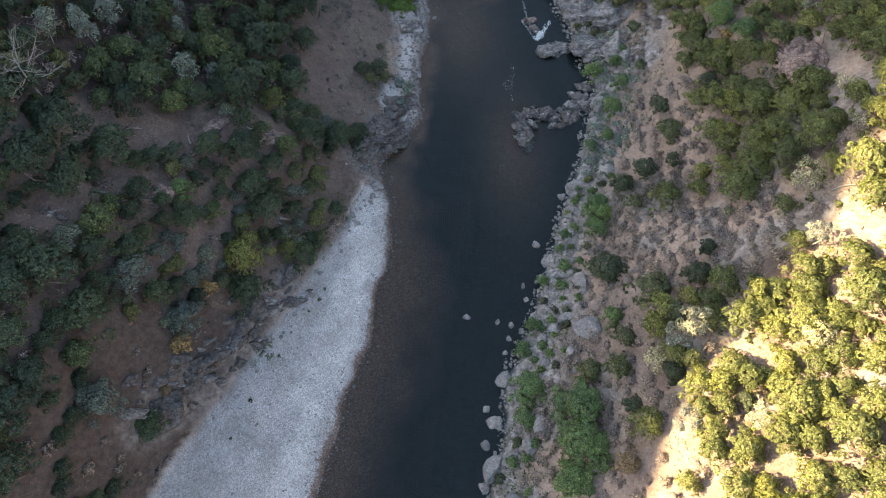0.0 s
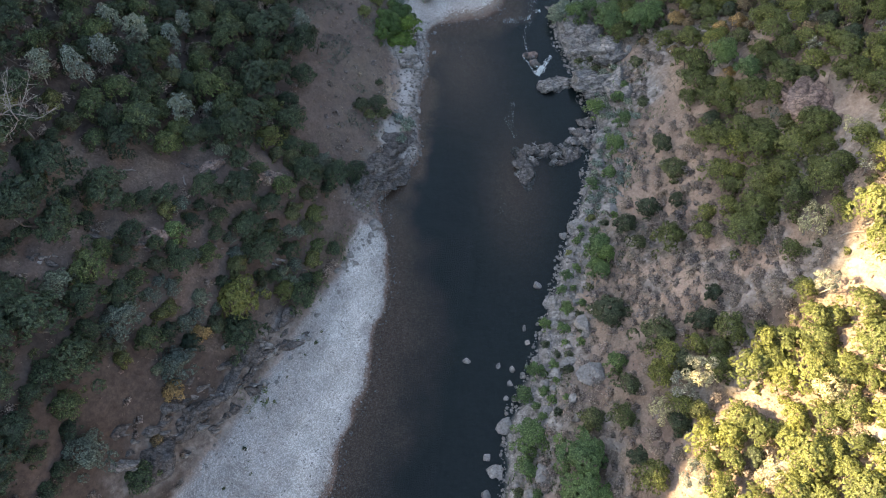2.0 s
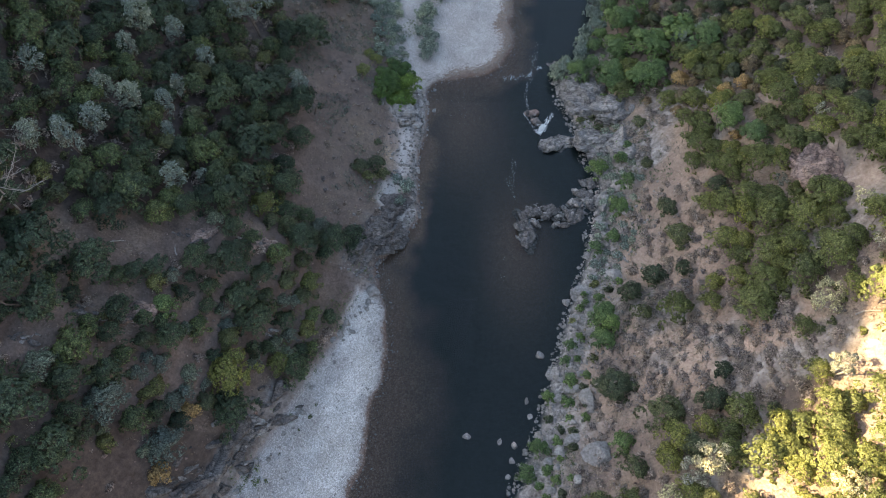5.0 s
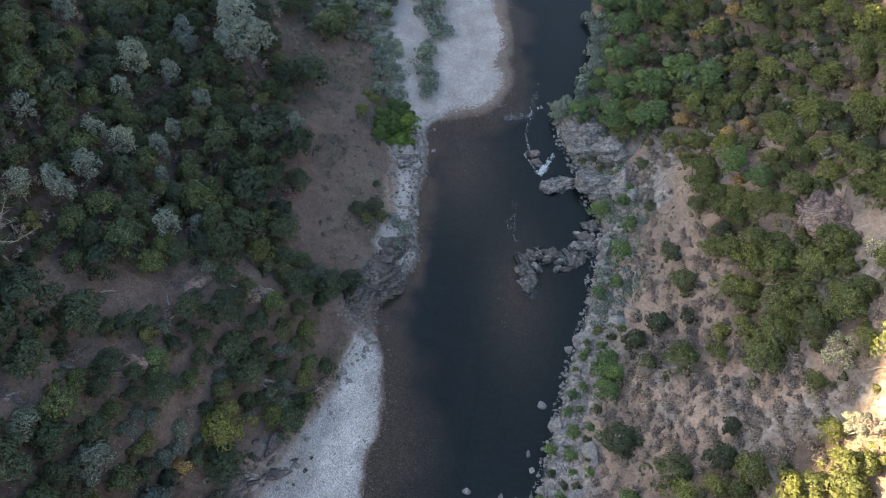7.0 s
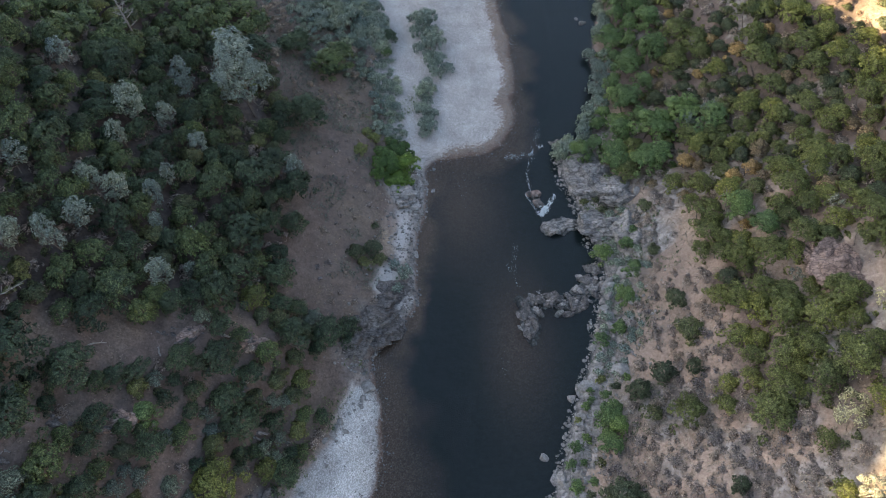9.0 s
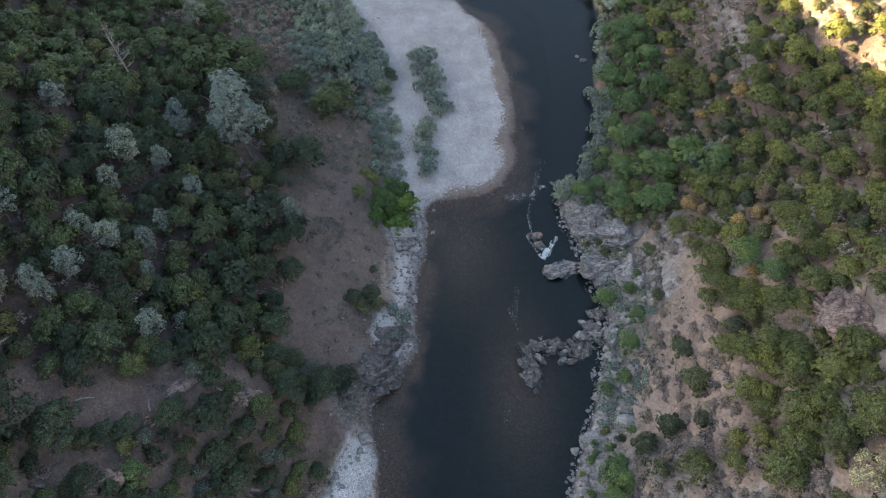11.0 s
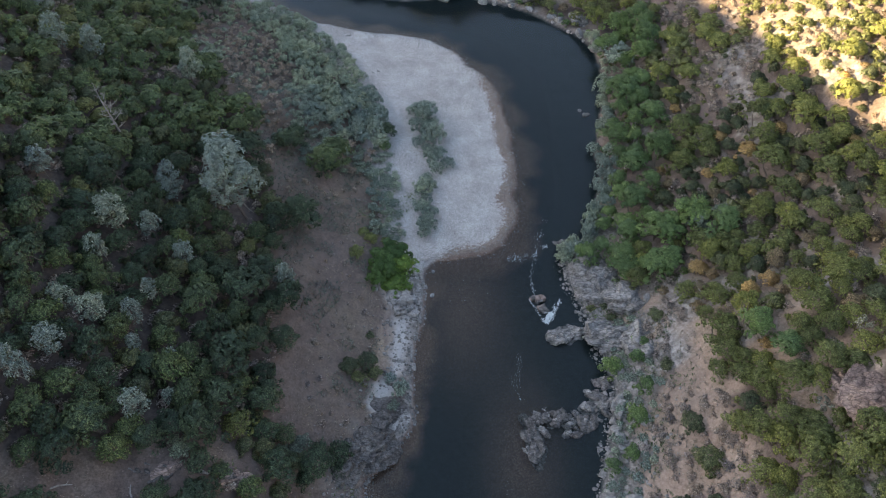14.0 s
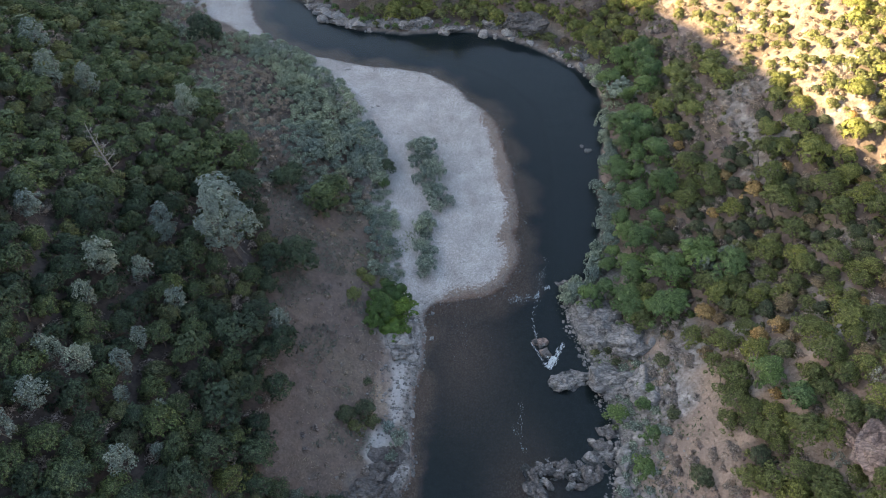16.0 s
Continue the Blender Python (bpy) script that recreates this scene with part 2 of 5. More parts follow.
# the river's edge: up the west bank, round the bend, back down the east bank
WEST = [(-40, -60), (-25.6, 0), (-20.2, 18.8), (-16.5, 33), (-12.6, 47.9), (-10.1, 60), (-9.8, 68), (-11.2, 75), (-12.3, 81), (-8.6, 85),
        (-5.3, 93), (-5.4, 105), (-4.3, 112), (-4.6, 119.5), (-2.6, 126.5), (5.2, 129.4), (13.4, 131.8), (15.4, 141), (16.2, 156), (14.8, 173),
        (9.2, 189), (-3.6, 203.6), (-24, 208.4), (-41, 214), (-50, 220.5), (-55.5, 229), (-60, 243), (-84, 270), (-190, 345)]
EAST = [(-150, 360), (-66, 268), (-46, 243), (-31, 228), (-9.3, 223.5), (11.6, 223), (27, 214), (38, 204), (40.5, 190), (36, 163), (33.8, 145), (30, 133.5),
        (25.5, 131), (25.3, 122.5), (26.5, 117), (29.5, 108), (30.5, 99), (29.5, 91), (27.6, 84), (24, 73), (20, 62), (16, 50.5),
        (11.5, 40), (9.6, 29.4), (7, 18.8), (2, 0), (-14, -60)]
SHORE = rounded(WEST + EAST, 7)


def from_line(x, y, line):
    best = np.full(x.shape, 1e18)
    for (ax, ay), (bx, by) in zip(line[:-1], line[1:]):
        ex, ey = bx - ax, by - ay
        s = np.clip(((x - ax) * ex + (y - ay) * ey) / (ex * ex + ey * ey), 0, 1)
        best = np.minimum(best, (x - ax - s * ex) ** 2 + (y - ay - s * ey) ** 2)
    return np.sqrt(best)


def from_shore(x, y):
    """Metres from the river's edge, less than nothing in the water."""
    best, odd = np.full(x.shape, 1e18), np.zeros(x.shape, bool)
    for (ax, ay), (bx, by) in zip(SHORE, np.roll(SHORE, -1, 0)):
        ex, ey = bx - ax, by - ay
        s = np.clip(((x - ax) * ex + (y - ay) * ey) / (ex * ex + ey * ey + 1e-12), 0, 1)
        best = np.minimum(best, (x - ax - s * ex) ** 2 + (y - ay - s * ey) ** 2)
        odd ^= ((ay > y) != (by > y)) & (x < ex * (y - ay) / (ey if ey else 1e-12) + ax)
    return np.sqrt(best) * np.where(odd, -1, 1)


# how far west and east the slopes reach 1.5, 8, 18 and 28 m, along the valley
WEST_FOOT = np.array([(-80, -80, -86, -94, -104), (10, -48, -53, -60, -70), (30, -38.5, -43, -50, -60), (45, -29, -36, -48, -59), (62, -19.5, -30.5, -41, -57),
                      (75, -14, -22, -34, -57), (95, -9, -22, -37, -56), (120, -9, -26, -43, -60), (140, -12, -28, -53, -72),
                      (168, -20, -37, -58, -84), (190, -26, -58, -80, -105), (215, -48, -85, -110, -135), (320, -190, -230, -250, -270)], float)
EAST_FOOT = np.array([(-80, -10, 6, 24, 40), (10, 6, 17, 32, 48), (25, 10, 20, 36, 52), (43, 15, 27, 43, 57), (62, 24, 36.5, 46, 57.5),
                      (78, 29, 41, 52, 65), (95, 34, 44.5, 56.5, 70), (115, 33, 47, 62, 76), (132, 36, 49, 68, 84),
                      (160, 38, 52, 64, 76), (190, 43, 52, 66, 80), (215, 46, 57, 70, 84), (320, 60, 72, 90, 110)], float)
LEVELS = (1.5, 8.0, 18.0, 28.0)
CREST = np.array([(-200, 90), (0, 124), (21, 132), (36, 140), (54, 156), (70, 168), (110, 175), (145, 166), (175, 158), (205, 147), (235, 132), (280, 120), (500, 110)], float)


def along(table, column, y):
    yc = np.clip(y, table[0, 0], table[-1, 0])
    out = 0.0
    for off in (-5.0, 0.0, 5.0):
        out = out + np.interp(yc + off, table[:, 0], table[:, column]) / 3
    return out


def slope(run, feet):
    """Height on a slope by how far out one stands; feet: where the levels are reached."""
    lo, zl = feet[0] - 12, 0.6
    z = np.full(run.shape, 0.6)
    for f, level in zip(feet, LEVELS):
        s = np.clip((run - lo) / np.maximum(f - lo, 0.1), 0, 1)
        z = np.where(run >= lo, zl + (level - zl) * s, z)
        lo, zl = f, level
    return z


def land(x, y):
    """The ground's height, and the distance from the shore."""
    x, y = np.asarray(x, float), np.asarray(y, float)
    d = from_shore(x, y)
    d = d + 0.9 * fractal(x, y, 7, 3, 3) * np.clip(1.2 - np.abs(d) / 40, 0, 1)
    wob = 3.0 * fractal(x, y, 26, 11, 3)
    wf = [-along(WEST_FOOT, k, y) for k in (1, 2, 3, 4)]
    ef = [along(EAST_FOOT, k, y) for k in (1, 2, 3, 4)]
    west = slope(-x + wob * np.clip((-x - wf[0]) / 15, 0, 1), wf)
    east = slope(x + wob * np.clip((x - ef[0]) / 15, 0, 1), ef)
    crest = along(CREST, 1, y)
    west = np.where(-x > wf[3], 28 + (crest - 28) * np.clip((-x - wf[3]) / (230 - wf[3]), 0, 1) - 0.5 * np.clip(-x - 230, 0, 1e9), west)
    east = np.where(x > ef[3], 28 + 0.66 * np.minimum(x - ef[3], 160), east)
    up = np.clip(y - 229 - 0.85 * np.clip(-x - 30, 0, 1e9) + 2 * wob, 0, 400)
    north = 0.8 * np.minimum(up, 30) + 0.3 * np.clip(up - 30, 0, 140)
    hill = np.maximum(np.maximum(west, east), np.where(x > -60, north, north * np.clip((x + 140) / 80, 0, 1)))
    rough = np.clip(hill / 7, 0.12, 1)
    hill = hill + rough * (1.2 * fractal(x, y, 13, 21, 4) + 0.26 * fractal(x, y, 3.1, 31, 3))
    beach = np.clip(0.11 * d, 0, 1.5) + 0.10 * fractal(x, y, 5, 41, 3)
    dry = np.minimum(np.maximum(hill, beach), 0.05 + 1.6 * np.clip(d, 0, 1e9))
    wet = np.maximum(-0.13 * np.clip(-d, 0, 1e9) + 0.05, -2.2 + 0.25 * fractal(x, y, 9, 51, 3))
    return np.where(d > 0, dry, wet), d


def height(x, y):
    return float(land(np.array([x]), np.array([y]))[0][0])


def east_of(x, y):
    """Whether a place lies on the river's east side."""
    return x > np.interp(y, [0, 60, 100, 130, 150, 175, 190, 204, 215, 230, 243, 270, 345], [-5, 3, 12, 20, 25, 26, 24, 16, -12, -46, -53, -76, -160])


# ---- ground and river ----
def spread(lo, a, b, hi, fine, ratio):
    """Grid lines: even between a and b, wider and wider outside."""
    mid_lines = list(np.arange(a, b + fine / 2, fine))
    left, right, s = [], [], fine
    x = a
    while x > lo:
        s *= ratio
        x -= s
        left.append(x)
    x, s = b, fine
    while x < hi:
        s *= ratio
        x += s
        right.append(x)
    return np.array(left[::-1] + mid_lines + right)


def sheet(name, xs, ys, zs):
    nx, ny = len(xs), len(ys)
    gx, gy = np.meshgrid(xs, ys)
    co = np.stack([gx, gy, zs], -1).reshape(-1, 3)
    i = np.arange(nx * ny).reshape(ny, nx)
    quads = np.stack([i[:-1, :-1], i[:-1, 1:], i[1:, 1:], i[1:, :-1]], -1).reshape(-1, 4)
    me = bpy.data.meshes.new(name)
    me.vertices.add(len(co))
    me.vertices.foreach_set("co", co.ravel())
    me.loops.add(quads.size)
    me.loops.foreach_set("vertex_index", quads.ravel())
    me.polygons.add(len(quads))
    me.polygons.foreach_set("loop_start", np.arange(0, quads.size, 4))
    me.polygons.foreach_set("use_smooth", np.ones(len(quads), bool))
    me.update(calc_edges=True)
    return me


def smooth(v, a, b):
    s = np.clip((v - a) / (b - a), 0, 1)
    return s * s * (3 - 2 * s)


def mark(me, name, values):
    me.attributes.new(name, "FLOAT", "POINT").data.foreach_set("value", np.clip(values, 0, 1).ravel().astype(np.float32))


def forest(x, y):
    """How closely the west slope is wooded, 0 to 1."""
    edge = np.interp(y, [0, 30, 55, 68, 75, 84, 100, 120, 135, 150, 170, 200, 240], [-66, -64, -66, -62, -48, -30, -27, -30, -33, -38, -48, -66, -90])
    return smooth(edge - x + 5 * fractal(x, y, 14, 61, 3), -2, 5)


XS, YS = spread(-900, -112, 104, 900, 0.74, 1.14), spread(-500, 10, 250, 1500, 0.74, 1.14)
GX, GY = np.meshgrid(XS, YS)
GZ, GD = land(GX, GY)
GX_FINE = fractal(GX, GY, 6, 71, 4)
west_side = ~east_of(GX, GY)
foot = along(WEST_FOOT, 1, GY)
bar = west_side & ((GY < 74.5 + GX_FINE) | (GY > 122))
gravel = bar * smooth(GX - foot + 1.0 * GX_FINE, -1.5, 1.0) * smooth(GZ, 2.6, 1.9)
gravel = np.maximum(gravel, smooth(GD, 4.0, 1.0) * bar)
crag = (~west_side & (GY < 140)) * smooth(GD + 3.0 * GX_FINE, 9, 3) + (west_side & (GY > 75) & (GY < 126)) * (0.35 + 0.65 * smooth(GY, 80, 86)) * smooth(GD + 2.5 * GX_FINE, 6.5, 2.5)
crag = np.maximum(crag, 0.35 * (~west_side & (GY > 200)) * smooth(GD + 3 * GX_FINE, 7, 2))
crag = np.maximum(crag, 0.7 * smooth(fractal(GX, GY, 9, 81, 4), 0.5, 0.75) * (GZ > 3) * ~west_side)
apron = np.array([(31, 119), (36, 112), (41, 108), (43.5, 112), (38, 103), (32, 105)])
crag = np.maximum(crag, 0.55 * smooth(from_line(GX, GY, np.array([(-45, 26), (-36.5, 38), (-25, 56)])) + 1.6 * GX_FINE, 3.0, 1.0))
crag = np.maximum(crag, 0.4 * smooth(((GX - 63) / 8.5) ** 2 + ((GY - 82.5) / 8) ** 2 + 0.3 * GX_FINE, 1.15, 0.85))
crag = np.maximum(crag, smooth(from_line(GX, GY, apron) + 2.2 * GX_FINE, 4.2, 1.4))
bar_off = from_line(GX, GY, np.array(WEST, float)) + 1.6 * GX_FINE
# how strongly the bed's colour is darkened for light lost in deep water
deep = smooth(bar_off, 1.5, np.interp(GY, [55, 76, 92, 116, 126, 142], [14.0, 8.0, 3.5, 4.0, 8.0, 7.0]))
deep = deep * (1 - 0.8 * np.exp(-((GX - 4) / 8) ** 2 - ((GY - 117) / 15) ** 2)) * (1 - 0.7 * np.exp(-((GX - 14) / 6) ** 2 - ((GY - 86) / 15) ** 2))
me = sheet("ground", XS, YS, GZ)
hay = (~west_side) * smooth(GD, 2, 6) * smooth(fractal(GX, GY, 10, 171, 4) + 0.45 - 0.035 * np.clip(GX - 44, 0, 99) - 0.02 * np.clip(GY - 105, 0, 99), -0.3, 0.5)
hay = hay * (1 - 0.7 * smooth(GX, 20, 27) * smooth(GY, 56, 48)) * (1 - 0.45 * smooth(GY, 86, 96))
hay = np.maximum(hay, 0.12 * (west_side & (GY > 84) & (GY < 150) & (GX < -7)) * smooth(fractal(GX, GY, 12, 181, 4), -0.1, 0.5))
sand = smooth(from_line(GX, GY, np.array([(-6.4, 124.5), (-8.6, 119), (-7.2, 112), (-7.4, 106), (-8.8, 99), (-10.5, 95)])) + 1.1 * GX_FINE, 2.7, 1.2) * (GD > 0)
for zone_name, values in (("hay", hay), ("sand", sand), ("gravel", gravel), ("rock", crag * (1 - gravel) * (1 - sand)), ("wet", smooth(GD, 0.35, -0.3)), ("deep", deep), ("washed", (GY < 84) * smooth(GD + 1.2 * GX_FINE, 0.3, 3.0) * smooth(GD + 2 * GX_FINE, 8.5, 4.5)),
                          ("edge", bar * (GY > 124) * smooth(GX, -4, 5) * smooth(GY, 197, 178) * 0.92 * smooth(GD + 1.0 * GX_FINE, 6.0, -1.6) + 0.6 * bar * (GY < 78) * smooth(GD + 0.6 * GX_FINE, 1.3, -0.8)),
                          ("dark_ground", np.maximum(np.maximum(0.6 * (~west_side & (GY > 203) & (GD < 9)) + 0.55 * (~west_side & (GX < np.interp(GY, [130, 138, 151, 173, 190, 215], [88, 80, 73, 68, 63, 58]))) * smooth(GY, 98, 112) * smooth(GX - np.interp(GY, [97, 110, 118, 132, 200], [50, 47, 40, 38, 42]), -1, 3), 0.5 * (west_side & (GY > 150) & (GX < np.interp(GY, [150, 165, 179, 197, 212], [-11, -14, -19, -28, -42])))), np.maximum(np.maximum(forest(GX, GY), ((0.56 + 0.36 * (GY < 47)) * (west_side & (GY < 84) & (GZ > 2.2)) + 0.58 * (west_side & (GY >= 84) & (GY < 150) & (GZ > 2.5)))), 0.75 * smooth(fractal(GX, GY, 8, 91, 3), 0.1, 0.6) * (GZ > 3) * (1 - 0.8 * (west_side & (GY > 82) & (GY < 145)) - 0.7 * (~west_side & (GX < 46))))))):
    mark(me, zone_name, values)
me.materials.append(GROUND)
ground = tagged(new("ground", me), "dry brown canyon slopes with pale cobble bars", "ground", kind="structure")

wxs, wys = np.arange(-240, 70, 6.0), np.arange(-90, 360, 6.0)
me = sheet("water", wxs, wys, np.zeros((len(wys), len(wxs))))
me.materials.append(WATER)
water = tagged(new("water", me), "calm dark river water over a brown bed", "river", kind="structure")


# ---- plants ----
def mesh_of(name, co, faces, mat, normals=None):
    """A mesh in one material; normals: the way that each corner's shading faces, where it is not the face's own."""
    me = bpy.data.meshes.new(name)
    if isinstance(faces, np.ndarray):
        sides = faces.shape[1]
        me.vertices.add(len(co))
        me.vertices.foreach_set("co", np.asarray(co, np.float32).ravel())
        me.loops.add(faces.size)
        me.loops.foreach_set("vertex_index", faces.ravel().astype(np.int32))
        me.polygons.add(len(faces))
        me.polygons.foreach_set("loop_start", np.arange(0, faces.size, sides))
        me.update(calc_edges=True)
    else:
        me.from_pydata([tuple(v) for v in co], [], [tuple(f) for f in faces])
        me.update()
    me.materials.append(mat)
    if normals is not None:
        me.polygons.foreach_set("use_smooth", np.ones(len(me.polygons), bool))
        me.normals_split_custom_set_from_vertices(normals.tolist())
    return me


def part(name, me, parent, label=""):
    ob = new(name, me)
    ob.parent = parent
    if label:
        ob["label"] = label
    return ob


def leaves(rng, lobes, count, size, droop=0.0, lift=0.35):
    """Small leaf sprays over the outside of the lobes (centre, radii), shaded as rounded clumps."""
    area = np.array([r[0] * r[1] + r[1] * r[2] + r[0] * r[2] for _, r in lobes])
    pick = rng.choice(len(lobes), count, p=area / area.sum())
    c, r = np.array([l[0] for l in lobes])[pick], np.array([l[1] for l in lobes])[pick]
    v = rng.normal(size=(count, 3))
    v[:, 2] = np.where(v[:, 2] < -0.5, -v[:, 2], v[:, 2])
    v /= np.linalg.norm(v, axis=1)[:, None]
    p = c + v * r * rng.uniform(0.80, 1.08, (count, 1))
    nrm = v + rng.normal(scale=0.24, size=(count, 3)) + (0, 0, lift)
    nrm /= np.linalg.norm(nrm, axis=1)[:, None]
    a = np.cross(nrm, rng.normal(size=(count, 3)))
    a /= np.linalg.norm(a, axis=1)[:, None]
    b = np.cross(nrm, a)
    s = size * rng.uniform(0.55, 1.4, (count, 1))
    heart = np.average(np.array([l[0] for l in lobes]), 0, area) - (0, 0, 0.18)
    out = p - heart
    out /= np.linalg.norm(out, axis=1)[:, None]
    face = 0.75 * v + 0.45 * out + 0.35 * nrm
    face /= np.linalg.norm(face, axis=1)[:, None]
    q = np.stack([p - a * s - b * s * 0.5, p + a * s - b * s * 0.5 + nrm * s * 0.3, p + b * s * 0.95], 1)
    q[:, :, 2] -= droop * s
    return q.reshape(-1, 3), np.arange(count * 3).reshape(-1, 3), np.repeat(face, 3, 0)


def limb(points, radii, sides=5):
    """A tapered round limb along points."""
    co, faces = [], []
    pts = [Vector(p) for p in points]
    for k, p in enumerate(pts):
        way = (pts[min(k + 1, len(pts) - 1)] - pts[max(k - 1, 0)]).normalized()
        u = way.orthogonal().normalized()
        w = way.cross(u)
        for j in range(sides):
            t = 2 * math.pi * j / sides
            co.append(p + (u * math.cos(t) + w * math.sin(t)) * radii[k])
    for k in range(len(pts) - 1):
        for j in range(sides):
            i, i2 = k * sides + j, k * sides + (j + 1) % sides
            faces.append((i, i2, i2 + sides, i + sides))
    faces.append(tuple(range((len(pts) - 1) * sides, len(pts) * sides)))
    return co, faces


def joined(pieces):
    co, faces = [], []
    for c, f in pieces:
        off = len(co)
        co += list(c)
        faces += [tuple(i + off for i in face) for face in f]
    return co, faces


def woody(rng, top, spread_r, girth, branches, start=0.35, lean=0.0, bend=0.25):
    """A trunk with limbs."""
    lx, ly = lean * rng.normal(size=2)
    trunk = [(lx * t * top + bend * t * math.sin(3 * t + top), ly * t * top + bend * t * math.cos(4 * t), -0.6 + t * (top + 0.6)) for t in np.linspace(0, 1, 5)]
    pieces = [limb(trunk, [girth * (1 - 0.8 * t) for t in np.linspace(0, 1, 5)], 5)]
    for k in range(branches):
        t = start + (0.95 - start) * k / max(branches - 1, 1)
        base = Vector((lx * t * top + bend * t * math.sin(3 * t + top), ly * t * top + bend * t * math.cos(4 * t), t * top))
        turn = k * 2.4 + rng.uniform(-0.4, 0.4)
        reach = spread_r * rng.uniform(0.6, 1.0) * (1.1 - 0.55 * t)
        tip = base + Vector((math.cos(turn) * reach, math.sin(turn) * reach, reach * rng.uniform(0.25, 0.7)))
        elbow = base.lerp(tip, 0.55) + Vector((0, 0, -0.08 * reach))
        g = girth * (1 - 0.75 * t) * 0.55
        pieces.append(limb([base, elbow, tip], [g, g * 0.65, g * 0.2], 3))
    return joined(pieces)


def dome(rng, count, hgt, wide=0.40, lobe=(0.11, 0.19), flat=0.85, core=0.28):
    """Lobes of a rounded crown 1 m across."""
    lobes = [((rng.normal() * 0.05, rng.normal() * 0.05, hgt * 0.62), (core, core, core * flat))]
    for k in range(count):
        a, r = k * 2.399 + rng.uniform(-0.5, 0.5), wide * math.sqrt((k + 0.6) / count) * rng.uniform(0.66, 1.28)
        z = hgt * (0.84 - 2.4 * r * r) + rng.uniform(-0.11, 0.09)
        lobes.append(((r * math.cos(a), r * math.sin(a), z), tuple(rng.uniform(*lobe) * np.array([rng.uniform(0.85, 1.15), rng.uniform(0.85, 1.15), flat]))))
    return lobes


def plant(name, rng, kind):
    """One plant of a kind, about 1 m across its crown at scale 1."""
    root = new(name)
    if kind in ("oak", "live", "gold", "scrub", "grey"):
        hgt, n, leaf_n, mat = {"oak": (0.80, 26, 1250, OAK), "live": (0.78, 26, 1200, LIVE_OAK), "gold": (0.62, 15, 620, GOLD), "scrub": (0.58, 18, 700, SCRUB_OAK), "grey": (0.66, 22, 1000, GREYLEAF)}[kind]
        part("trunk", mesh_of("trunk", *woody(rng, hgt * 0.7, 0.38, 0.032, 4, 0.25, 0.1), BARK), root)
        lobes = dome(rng, n, hgt, 0.42, (0.09, 0.145), 0.8, 0.33)
        if kind in ("gold", "scrub"):
            lobes = [l for k, l in enumerate(lobes) if k % 4 != 2]
        co, f, w = leaves(rng, lobes, leaf_n, 0.038 if kind in ("oak", "live", "grey") else 0.050, 0.0, 0.25)
        part("crown", mesh_of("crown", co, f, mat, w), root)
    elif kind == "willow":
        part("trunk", mesh_of("trunk", *woody(rng, 0.75, 0.34, 0.028, 5, 0.2, 0.1), BARK), root)
        lobes = [(((c[0], c[1], c[2] + rng.uniform(-0.12, 0.12))), r) for c, r in dome(rng, 20, 0.92, 0.40, (0.09, 0.16), 1.15)]
        co, f, w = leaves(rng, lobes, 1200, 0.041, 0.2, 0.4)
        part("crown", mesh_of("crown", co, f, WILLOW, w), root)
    elif kind == "vine":
        co, f, w = leaves(rng, dome(rng, 16, 0.42, 0.42, (0.10, 0.16), 0.6, 0.24), 1000, 0.050, 0.0, 0.7)
        part("foliage", mesh_of("foliage", co, f, VINE, w), root)
    elif kind == "sage":
        part("stem", mesh_of("stem", *woody(rng, 0.34, 0.34, 0.018, 4, 0.15, 0.1), BARK), root)
        lobes = []
        for k in range(22):
            a, r = k * 2.399, 0.42 * math.sqrt((k + 0.5) / 22) * rng.uniform(0.8, 1.15)
            lobes.append(((r * math.cos(a), r * math.sin(a), 0.42 - 0.9 * r * r + rng.uniform(-0.06, 0.08)), (0.07, 0.07, rng.uniform(0.10, 0.17))))
        co, f, w = leaves(rng, lobes, 700, 0.050, 0.0, 0.4)
        part("foliage", mesh_of("foliage", co, f, SAGE, w), root)
    elif kind == "brush":
        part("stem", mesh_of("stem", *woody(rng, 0.34, 0.40, 0.024, 4, 0.15, 0.1), DEADWOOD), root)
        co, f, w = leaves(rng, dome(rng, 11, 0.42, 0.40, (0.12, 0.18), 0.8, 0.25), 460, 0.052, 0.0, 0.2)
        part("crown", mesh_of("crown", co, f, BRUSH, w), root)
    elif kind in ("pine", "pale"):
        top = 1.45 if kind == "pine" else 0.95
        part("trunk", mesh_of("trunk", *woody(rng, top * 0.92, 0.46, 0.034, 9, 0.28, 0.06), DEADWOOD if kind == "pale" else BARK), root)
        lobes = []
        for k in range(34 if kind == "pine" else 12):
            t = (k + 0.5) / 34 if kind == "pine" else 0.3 + 0.65 * (k + 0.5) / 12
            a, r = k * 2.399 + rng.uniform(-0.5, 0.5), 0.40 * math.sqrt(max(0.05, 1 - (1.55 * t - 0.62) ** 2)) * rng.uniform(0.45, 1.1)
            g = rng.uniform(0.09, 0.16)
            lobes.append(((r * math.cos(a), r * math.sin(a), top * (0.38 + 0.60 * t)), (g, g, g * 0.9)))
        co, f, w = leaves(rng, lobes, 1500 if kind == "pine" else 520, 0.040 if kind == "pine" else 0.046, 0.0, 0.6)
        part("crown", mesh_of("crown", co, f, PINE if kind == "pine" else PALE, w), root)
    return root


